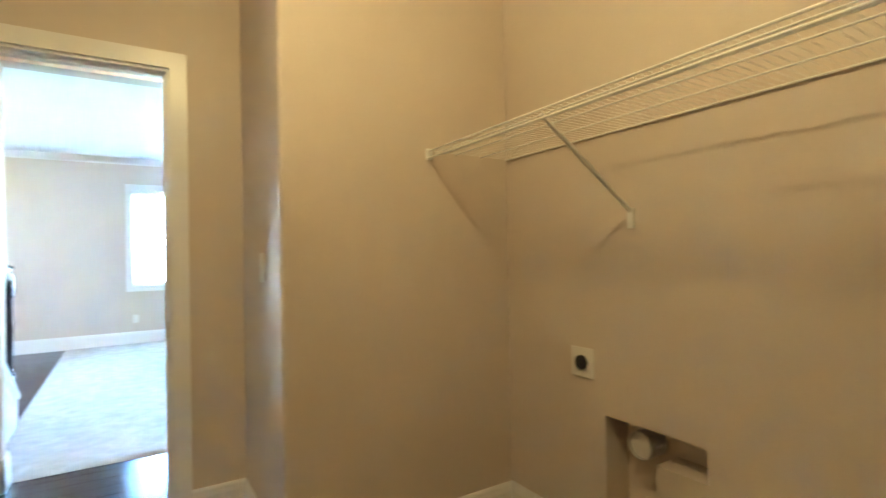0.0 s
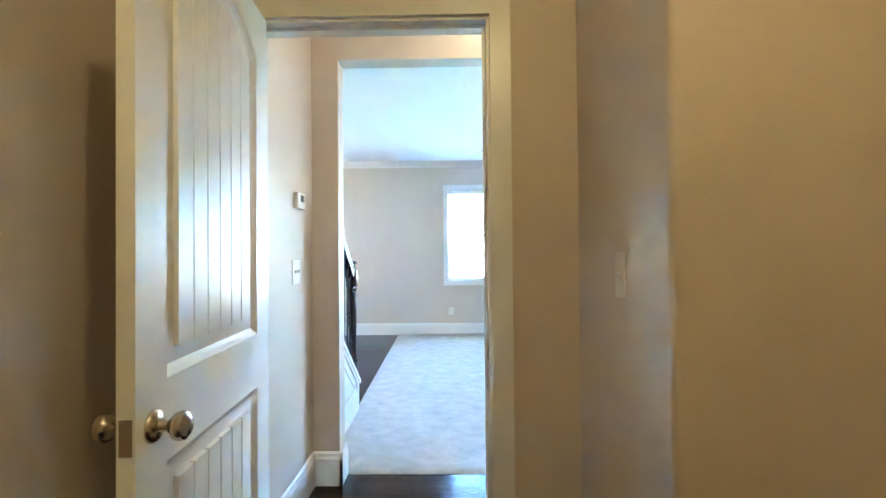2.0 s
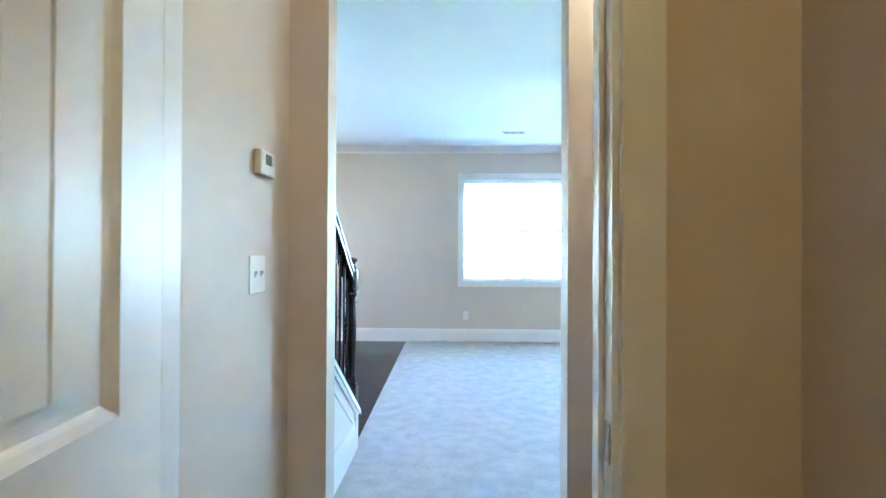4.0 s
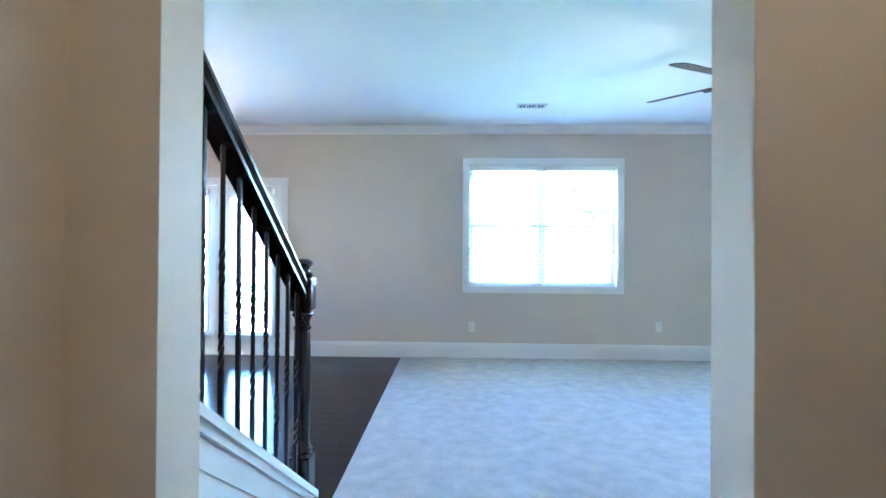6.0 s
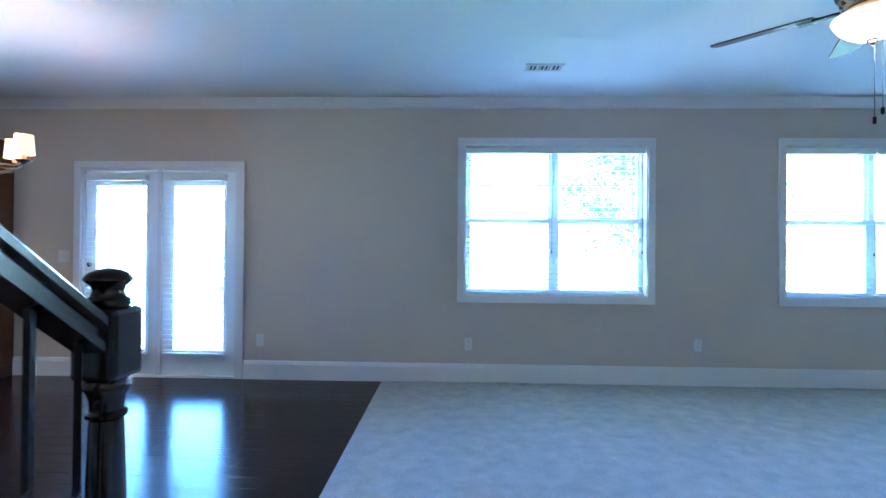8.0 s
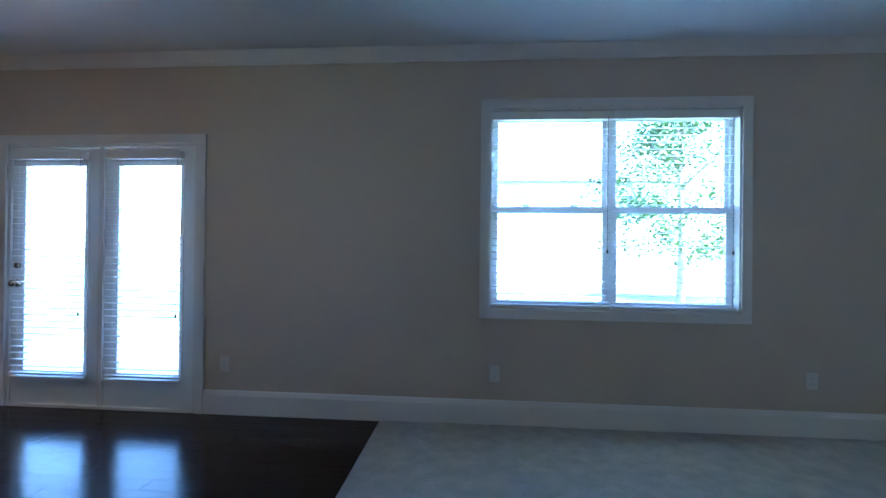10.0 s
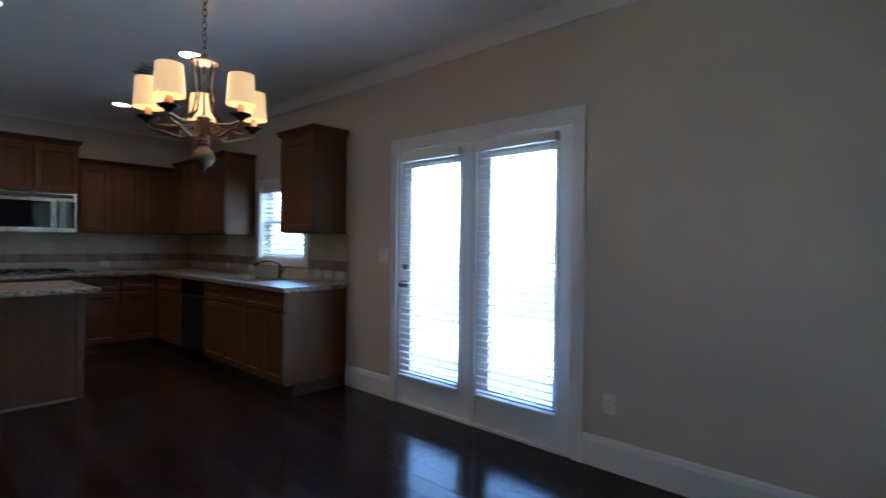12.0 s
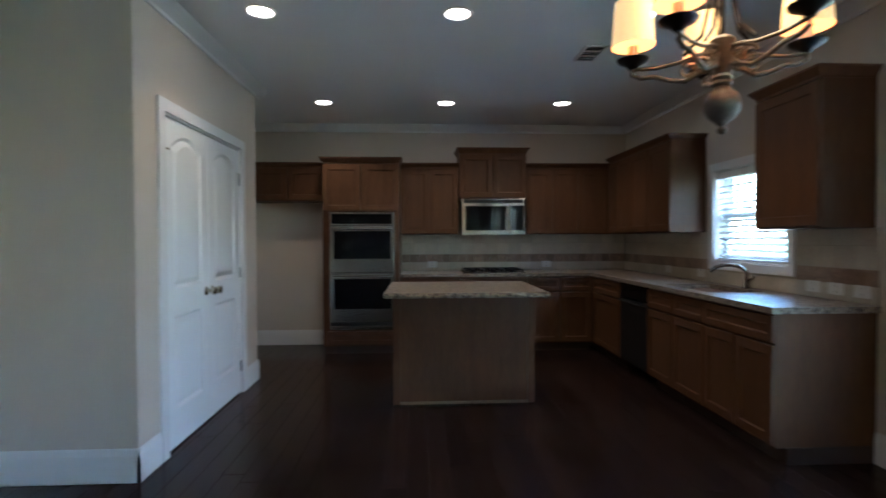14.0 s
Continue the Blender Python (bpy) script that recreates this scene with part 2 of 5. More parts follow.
BASE_PROF = ((0, 0), (0.016, 0), (0.016, 0.145), (0.012, 0.160), (0.010, 0.172), (0.004, 0.182), (0, 0.182))
CROWN_PROF = ((0, 0), (0.012, 0), (0.018, 0.02), (0.05, 0.05), (0.075, 0.075), (0.085, 0.09), (0, 0.09))


def moulding(name, axis, a0, a1, wall_at, side, z0, prof, label):
    """A profile run along an axis on a wall's face; side +1 or -1 is the way that the face looks."""
    bm = bmesh.new()
    pts = [(wall_at + side * d, z0 + h) for d, h in prof]
    add_prism(bm, pts, axis, a0, a1)
    return tagged(part(name, bm, WHITE), label, "trim", kind="structure")


def baseboard(axis, a0, a1, at, side):
    return moulding("baseboard", axis, a0, a1, at, side, 0.0, BASE_PROF, "tall white painted baseboard along the wall")


def crown(axis, a0, a1, at, side):
    return moulding("crown_trim", axis, a0, a1, at, side, 2.639, CROWN_PROF, "white painted crown moulding under the ceiling")


def casing(name, x0, x1, z0, z1, y, side, w, depth, parent, bottom=False):
    """Flat trim round an opening in a wall along x, mitred at the corners."""
    out = ((x0 - w, z0 - (w if bottom else 0)), (x0 - w, z1 + w), (x1 + w, z1 + w), (x1 + w, z0 - (w if bottom else 0)))
    inn = ((x0, z0), (x0, z1), (x1, z1), (x1, z0))
    runs = [(0, 1), (1, 2), (2, 3)] + ([(3, 0)] if bottom else [])
    for i, j in runs:
        bm = bmesh.new()
        add_prism(bm, (inn[i], out[i], out[j], inn[j]), 'y', y, y + side * depth)
        ob = part(name, bm, WHITE, parent)

# ---------- structure ----------
H = 2.73
wall("wall_north", -7.65, 6.3, 0, 0.16, 0, H, WALL,
     [(-5.56, -4.66, 1.10, 1.90), (-3.30, -1.73, 0, 2.055), (0.482, 2.228, 0.838, 2.288), (3.509, 5.229, 0.838, 2.288)],
     "long beige painted wall with windows and glazed doors")
wall("wall_kitchen", -7.65, -7.50, -4.95, 0, 0, H, WALL, (), "beige painted wall behind the kitchen cabinets")
wall("wall_alcove", -7.50, -5.975, -4.95, -4.80, 0, H, WALL, (), "beige painted wall closing the refrigerator alcove")
wall("wall_pantry_front", -5.975, -3.985, -4.28, -4.16, 0, H, WALL, [(-5.575, -4.285, 0, 2.08)], "cream painted pantry wall with double doors")
wall("wall_pantry_side", -4.105, -3.985, -4.88, -4.28, 0, H, WALL, (), "painted pantry side wall with tall baseboard")
wall("wall_pantry_end", -5.975, -5.855, -4.80, -4.282, 0, H, WALL, (), "painted end wall of the pantry")
wall("wall_pantry_back", -5.855, -4.105, -4.95, -4.80, 0, H, WALL, (), "painted wall inside the pantry")
wall("wall_south", -4.105, -1.35, -5.02, -4.885, 0, H, WALL, (), "beige painted wall beside the stairs")
wall("wall_stair", -1.50, -1.35, -9.9, -5.02, 0, H, WALL, (), "beige painted wall behind the stairs")
wall("wall_opening", -0.215, 6.3, -5.128, -5.003, 0, H, WALL, [(-0.068, 0.820, 0, 2.33)], "beige wall with a plain drywall-wrapped opening")
wall("wall_hall_west", -0.335, -0.215, -5.985, -5.003, 0, H, WALL, (), "beige hall wall with thermostat and switches")
wall("wall_hall_east", 2.20, 2.32, -5.985, -5.128, 0, H, WALL, (), "beige wall at the end of the hall")
wall("wall_laundry_door", -0.62, 2.20, -6.105, -5.985, 0, H, WALL, [(-0.154, 0.697, 0, 2.095)], "tan wall with the laundry door opening")
wall("wall_laundry_west", -0.62, -0.50, -9.9, -6.105, 0, H, WALL, (), "tan painted laundry wall behind the door")
wall("wall_laundry_south", -0.50, 2.15, -9.9, -9.78, 0, H, WALL, (), "tan painted laundry end wall")
wall("wall_laundry_east", 2.03, 2.15, -9.78, -6.105, 0, H, WALL,
     [(-7.770, -7.595, 0.515, 0.625), (-7.595, -7.385, 0.28, 0.625)], "tan painted laundry wall with recessed vent box")
wall("wall_laundry_outer", 2.15, 2.32, -9.9, -5.985, 0, H, WALL, (), "outer laundry wall")
bm = bmesh.new()
add_box(bm, 0.997, 2.03, -6.835, -6.105, 0, H)
es = [e for e in bm.edges if all(abs(v.co.x - 0.997) < 1e-4 and abs(v.co.y + 6.835) < 1e-4 for v in e.verts)]
bmesh.ops.bevel(bm, geom=es, offset=0.018, segments=5, profile=0.5, affect='EDGES')
tagged(part("wall_laundry_chase", bm, WALL, smooth=True), "tan painted projecting wall with rounded corner", "wall", kind="structure")
wall("wall_east", 6.15, 6.3, -5.003, 0, 0, H, WALL, (), "beige painted end wall of the living room")
tagged(box("ceiling", -7.65, 6.3, -9.9, 0.16, H, H + 0.12, CEIL), "flat white painted ceiling", "ceiling", kind="structure")
# Unseen block above the ceiling, added to cast shade and stop light leaks.
tagged(box("roof", -7.9, 6.6, -10.3, 0.35, H + 0.13, H + 1.6, SIDING), "unseen stand-in for the upper storey, blocking sun and sky", "roof", kind="structure")
floor = tagged(box("floor", -7.65, 6.3, -9.9, 0.10, -0.12, -0.008, SUBFLOOR), "dark stained hardwood plank floor", "floor", kind="structure")
bm = bmesh.new()
bmesh.ops.create_grid(bm, x_segments=150, y_segments=120, size=0.5)
for v in bm.verts:
    edge = max(abs(v.co.x), abs(v.co.y)) > 0.499
    fx, fy = v.co.x + 0.5, -2.5 + v.co.y * 5.006
    x_edge = -0.303 - 0.0172 * fy
    v.co = Vector((x_edge + fx * (6.15 - x_edge), fy, 0.0))
    v.co.z = 0.002 if edge else 0.014 + 0.006 * noise.noise(Vector((v.co.x * 4, v.co.y * 4, 0))) + 0.004 * noise.noise(Vector((v.co.x * 9, v.co.y * 7, 3)))
tagged(part("floor_carpet", bm, CARPET, smooth=True), "light grey plush wall-to-wall carpet", "carpet", kind="structure")

CASW = 0.062
baseboard('x', -7.50, -5.975, -4.80, 1)
baseboard('y', -4.80, -3.72, -7.50, 1)
baseboard('x', -3.968, -3.368, 0.0, -1)
baseboard('x', -1.662, 6.15, 0.0, -1)
baseboard('x', -4.210, -3.969, -4.16, 1)
baseboard('x', -5.991, -5.650, -4.16, 1)
baseboard('y', -4.88, -4.144, -3.985, 1)
baseboard('y', -4.80, -4.144, -5.975, -1)
baseboard('x', -3.969, -1.35, -4.885, 1)
baseboard('y', -5.003, 0.0, 6.15, -1)
baseboard('x', 0.820, 6.15, -5.003, 1)
baseboard('x', -0.215, -0.052, -5.128, -1)
baseboard('y', -5.144, -4.987, -0.068, 1)
baseboard('y', -5.144, -4.987, 0.820, -1)
baseboard('x', 0.804, 2.20, -5.128, -1)
baseboard('y', -5.985, -5.144, -0.215, 1)
baseboard('x', 0.745, 0.997, -6.105, -1)
baseboard('x', 0.981, 2.03, -6.835, -1)
baseboard('y', -6.835, -6.121, 0.997, -1)
baseboard('y', -9.78, -6.105, -0.50, 1)
baseboard('y', -9.78, -6.835, 2.03, -1)
crown('x', -7.50, 6.15, 0.0, -1)
crown('y', -4.80, 0.0, -7.50, 1)
crown('x', -6.060, -3.900, -4.16, 1)
crown('y', -4.80, -4.075, -5.975, -1)
crown('y', -4.88, -4.075, -3.985, 1)
crown('x', -3.900, -1.35, -4.885, 1)
crown('x', -0.215, 6.15, -5.003, 1)
crown('y', -5.003, 0.0, 6.15, -1)


# ---------- windows, blinds ----------
def blind(x0, x1, z0, z1, y, label, group, pitch=0.050, tilt=5.0, half=0.020, slope=0.0):
    """Horizontal blind on the room side at y, with headrail, slats, cords and bottom rail."""
    e = thing("window_blind", (x0 + x1) / 2, y, z0, label, "blind", group)
    w = (x1 - x0) / 2
    box("headrail", -w, w, -0.032, 0.022, z1 - z0 - 0.06, z1 - z0, SLAT, e, bevel=0.004, local=True)
    rail_ob = box("bottom_rail", -w + 0.004, w - 0.004, -0.024, 0.024, 0.0, 0.02, SLAT, e, bevel=0.004, local=True)
    for v in rail_ob.data.vertices:
        v.co.z += slope * (1 - v.co.x / w) / 2
    n = int((z1 - z0 - 0.10) / pitch)
    bm = bmesh.new()
    c, s = math.cos(radians(tilt)), math.sin(radians(tilt))
    prof = [(-half, 0.0), (-half / 2, 0.0028), (0.0, 0.0036), (half / 2, 0.0028), (half, 0.0), (half, -0.0014), (0.0, 0.0018), (-half, -0.0014)]
    add_prism(bm, [(a * c - b * s, a * s + b * c) for a, b in prof], 'x', -w + 0.006, w - 0.006)
    first = part("slat", bm, SLAT, e, local=True)
    first.location.z = 0.045
    for i in range(1, n):
        o = new("slat", first.data)
        o.parent = e
        o.location.z = 0.045 + i * pitch
    for k in (-0.72, 0.72) if w < 0.6 else (-0.85, -0.28, 0.28, 0.85):
        bm = bmesh.new()
        for yy in (-0.026, 0.026):
            add_tube(bm, [(k * w, yy, 0.01), (k * w, yy, z1 - z0 - 0.05)], 0.0012, 4)
        part("ladder_cord", bm, SLAT, e, local=True)
    bm = bmesh.new()
    add_tube(bm, [(w * 0.93, -0.034, z1 - z0 - 0.05), (w * 0.93, -0.034, (z1 - z0) * 0.3)], 0.0015, 4)
    add_lathe(bm, [(0.004, (z1 - z0) * 0.3 - 0.03), (0.008, (z1 - z0) * 0.3 - 0.02), (0.003, (z1 - z0) * 0.3)], w * 0.93, -0.034, 8)
    part("lift_cord", bm, BLACK, e, "lift cord with dark tassel", local=True)
    return e


def pane(name, x0, x1, y, z0, z1, parent):
    ob = box(name, x0, x1, y - 0.002, y + 0.002, z0, z1, GLASS, parent)
    ob.visible_shadow = False
    return ob


def window_unit(name, x0, x1, z0, z1, units, label):
    e = thing(name, (x0 + x1) / 2, 0.08, z0, label, "window", kind="structure")
    casing("window_casing", x0, x1, z0, z1, -0.0005, -1, 0.066, 0.018, e, bottom=True)
    bm = bmesh.new()
    for a in ((x0, x0 + 0.012, z0, z1), (x1 - 0.012, x1, z0, z1), (x0 + 0.012, x1 - 0.012, z1 - 0.012, z1), (x0 + 0.012, x1 - 0.012, z0, z0 + 0.012)):
        add_box(bm, a[0], a[1], -0.0005, 0.159, a[2], a[3])
    part("jamb", bm, WHITE, e)
    a0, a1 = x0 + 0.012, x1 - 0.012
    wd = (a1 - a0) / units
    zb, zt = z0 + 0.012, z1 - 0.012
    zm = (zb + zt) / 2
    for u in range(units):
        l, r = a0 + u * wd + 0.001, a0 + (u + 1) * wd - 0.001
        bm = bmesh.new()
        f = 0.022
        for q in ((l, l + f, zb, zt), (r - f, r, zb, zt), (l + f, r - f, zt - f, zt), (l + f, r - f, zb, zb + f)):
            add_box(bm, q[0], q[1], 0.09, 0.158, q[2], q[3])
        part("window_frame", bm, VINYL, e)
        for nm, s0, s1, yy in (("upper_sash", zm - 0.02, zt - f, 0.13), ("lower_sash", zb + f, zm + 0.025, 0.10)):
            bm = bmesh.new()
            g = 0.028
            for q in ((l + f, l + f + g, s0, s1), (r - f - g, r - f, s0, s1), (l + f + g, r - f - g, s1 - g - 0.006, s1), (l + f + g, r - f - g, s0, s0 + g)):
                add_box(bm, q[0], q[1], yy - 0.014, yy + 0.014, q[2], q[3])
            sash = part(nm, bm, VINYL, e)
            pane("pane", l + f + g, r - f - g, yy, s0 + g, s1 - g - 0.006, sash)
            if nm == "lower_sash":
                for k in (0.3, 0.7):
                    box("sash_lock", l + wd * k - 0.025, l + wd * k + 0.025, yy - 0.012, yy + 0.012, s1, s1 + 0.014, VINYL, sash, bevel=0.004)
    return e


window_unit("window_1", 0.482, 2.228, 0.838, 2.288, 2, "white double-hung twin window with white casing")
window_unit("window_2", 3.509, 5.229, 0.838, 2.288, 2, "white double-hung twin window with white casing")
window_unit("window_3", -5.56, -4.66, 1.10, 1.90, 1, "white kitchen window over the sink")
blind(0.499, 1.352, 0.854, 2.273, 0.045, "open white slatted blind in a living room window", "living room blinds")
blind(1.358, 2.211, 0.854, 2.273, 0.045, "open white slatted blind in a living room window", "living room blinds")
blind(3.526, 4.366, 0.854, 2.273, 0.045, "open white blind with a slightly crooked bottom rail", "living room blinds", slope=0.034)
blind(4.372, 5.212, 0.854, 2.273, 0.045, "open white slatted blind in a living room window", "living room blinds")
blind(-5.546, -4.674, 1.114, 1.886, 0.045, "white slatted blind in the kitchen window above the sink", "", tilt=34)


# ---------- doors ----------
def panel_pts(x0, x1, z0, z1, rise, n=10):
    pts = [(x0, z0), (x1, z0)]
    for i in range(n + 1):
        u = i / n
        pts.append((x1 + (x0 - x1) * u, z1 + rise * (1 - (2 * u - 1) ** 2)))
    return pts


def loft(bm, a, ya, b, yb):
    va = [bm.verts.new((p[0], ya, p[1])) for p in a]
    vb = [bm.verts.new((p[0], yb, p[1])) for p in b]
    n = len(a)
    for i in range(n):
        bm.faces.new((va[i], va[(i + 1) % n], vb[(i + 1) % n], vb[i]))
    return vb


def panel_leaf(name, w, h, t, parent, planks=False, rise=0.09, flip=False, st=0.105):
    """A moulded two-panel door leaf in local x 0..w, y -t/2..t/2; arched upper panel, sunk and raised fields."""
    z_bot, z_mid0, z_mid1, z_top = 0.23, 0.818, 0.990, h - 0.08 - rise
    sx = -1 if flip else 1
    bm = bmesh.new()
    def X(p):
        return [(sx * a, b) for a, b in p]
    add_prism(bm, X([(0, 0), (st, 0), (st, h), (0, h)]), 'y', -t / 2, t / 2)
    add_prism(bm, X([(w - st, 0), (w, 0), (w, h), (w - st, h)]), 'y', -t / 2, t / 2)
    add_prism(bm, X([(st, 0), (w - st, 0), (w - st, z_bot), (st, z_bot)]), 'y', -t / 2, t / 2)
    add_prism(bm, X([(st, z_mid0), (w - st, z_mid0), (w - st, z_mid1), (st, z_mid1)]), 'y', -t / 2, t / 2)
    arch = panel_pts(st, w - st, z_mid1, z_top, rise)[2:]
    add_prism(bm, X([(st, h)] + arch[::-1] + [(w - st, h)]), 'y', -t / 2, t / 2)
    leaf = part(name, bm, DOORW, parent, local=True)
    for z0, z1, r in ((z_bot, z_mid0, 0.0), (z_mid1, z_top, rise)):
        bm = bmesh.new()
        for s in (-1, 1):
            o0 = X(panel_pts(st, w - st, z0, z1, r))
            o1 = X(panel_pts(st + 0.012, w - st - 0.012, z0 + 0.012, z1 - 0.012, r))
            o2 = X(panel_pts(st + 0.022, w - st - 0.022, z0 + 0.022, z1 - 0.022, r))
            o3 = X(panel_pts(st + 0.055, w - st - 0.055, z0 + 0.055, z1 - 0.055, r * 0.95))
            loft(bm, o0, s * (t / 2 - 0.0005), o1, s * (t / 2 - 0.009))
            loft(bm, o1, s * (t / 2 - 0.009), o2, s * (t / 2 - 0.0145))
            if not planks:
                vb = loft(bm, o2, s * (t / 2 - 0.0145), o3, s * (t / 2 - 0.004))
                bm.faces.new(vb)
            else:
                vb = loft(bm, o2, s * (t / 2 - 0.0145), o3, s * (t / 2 - 0.014))
                bm.faces.new(vb)
                n = 6
                a0, a1 = st + 0.055, w - st - 0.055
                for i in range(n):
                    p0, p1 = a0 + (a1 - a0) * i / n + 0.0012, a0 + (a1 - a0) * (i + 1) / n - 0.0012
                    def top(x):
                        u = (x - a0) / (a1 - a0)
                        return z1 - 0.055 + r * 0.95 * (1 - (2 * u - 1) ** 2)
                    q = [(p0, z0 + 0.055), (p1, z0 + 0.055), (p1, top(p1)), ((p0 + p1) / 2, top((p0 + p1) / 2)), (p0, top(p0))]
                    q = X(q)
                    ins = X([(p0 + 0.0025, z0 + 0.058), (p1 - 0.0025, z0 + 0.058), (p1 - 0.0025, top(p1) - 0.004), ((p0 + p1) / 2, top((p0 + p1) / 2) - 0.004), (p0 + 0.0025, top(p0) - 0.004)])
                    vb2 = loft(bm, q, s * (t / 2 - 0.014), ins, s * (t / 2 - 0.003))
                    bm.faces.new(vb2)
        part("door_panel", bm, DOORW, leaf, local=True)
    return leaf


def knob_set(parent, x, z, t, material=None):
    material = material or NICKEL
    for s in (-1, 1):
        bm = bmesh.new()
        prof = [(0.033, 0.0), (0.033, 0.004), (0.028, 0.010), (0.012, 0.014), (0.010, 0.030), (0.016, 0.036), (0.026, 0.044), (0.029, 0.054), (0.027, 0.064), (0.018, 0.071), (0.0, 0.073)]
        add_lathe(bm, prof, n=24)
        bmesh.ops.rotate(bm, verts=bm.verts, cent=(0, 0, 0), matrix=Matrix.Rotation(radians(-90 * s), 3, 'X'))
        bmesh.ops.translate(bm, verts=bm.verts, vec=(x, s * t / 2, z))
        part("door_knob", bm, material, parent, "satin nickel round knob", smooth=True, local=True)


def hinge(parent, x, y, z):
    bm = bmesh.new()
    add_lathe(bm, [(0.006, z - 0.045), (0.006, z + 0.045)], x, y, 10)
    add_box(bm, x - 0.016, x + 0.016, y - 0.0015, y + 0.0015, z - 0.044, z + 0.044)
    part("hinge", bm, STEEL, parent, "grey steel hinge", local=True)


# laundry door: frame and open leaf
dframe = thing("door_1", 0.28, -6.045, 0, "white painted laundry door frame with casing", "door frame", kind="structure")
bm = bmesh.new()
for q in ((-0.154, -0.137, 0, 2.095), (0.680, 0.697, 0, 2.095), (-0.137, 0.680, 2.078, 2.095)):
    add_box(bm, q[0], q[1], -6.106, -5.984, q[2], q[3])
for q in ((-0.137, -0.125, 0, 2.078), (0.669, 0.680, 0, 2.078), (-0.125, 0.669, 2.066, 2.078)):
    add_box(bm, q[0], q[1], -6.064, -6.03, q[2], q[3])
part("jamb", bm, WHITE, dframe)
for yy, s in ((-6.1055, -1), (-5.9845, 1)):
    casing("door_casing", -0.149, 0.692, 0, 2.09, yy, s, 0.072, 0.018, dframe)
box("strike_plate", 0.677, 0.6795, -6.10, -6.075, 0.88, 0.95, NICKEL, dframe, "satin nickel strike plate")
ldoor = thing("laundry_door", -0.106, -6.128, 0.01, "white two-panel plank-style door standing open", "door", rz=-86)
lleaf = panel_leaf("leaf", 0.812, 2.062, 0.035, ldoor, planks=True, st=0.116)
knob_set(ldoor, 0.752, 0.908, 0.035)
box("latch_plate", 0.8115, 0.8135, -0.012, 0.012, 0.872, 0.940, NICKEL, ldoor, "satin nickel latch plate", local=True)
for hz in (0.2, 1.0, 1.82):
    hinge(ldoor, 0.0, -0.022, hz)

# pantry double doors
pframe = thing("door_2", -4.930, -4.22, 0, "white painted pantry door frame with casing", "door frame", kind="structure")
bm = bmesh.new()
for q in ((-5.575, -5.557, 0, 2.08), (-4.303, -4.285, 0, 2.08), (-5.557, -4.303, 2.062, 2.08)):
    add_box(bm, q[0], q[1], -4.281, -4.159, q[2], q[3])
part("jamb", bm, WHITE, pframe)
casing("door_casing", -5.570, -4.290, 0, 2.075, -4.1595, 1, 0.075, 0.018, pframe)
for nm, hx, fl in (("pantry_door", -4.305, True), ("pantry_door", -5.555, False)):
    d = thing(nm, hx, -4.183, 0.012, "white arched two-panel pantry door, closed", "door", "pantry doors")
    panel_leaf("leaf", 0.622, 2.045, 0.035, d, rise=0.075, flip=fl)
    knob_set(d, (-1 if fl else 1) * 0.575, 0.93, 0.035)
    for hz in (0.22, 1.02, 1.80):
        hinge(d, 0.004 if fl else -0.004, 0.020, hz)
    sgn = -1 if fl else 1
    box("hinge_stop", min(0, sgn * 0.05), max(0, sgn * 0.05), 0.020, 0.028, 1.845, 1.855, NICKEL, d, "hinge-pin door stop", local=True)

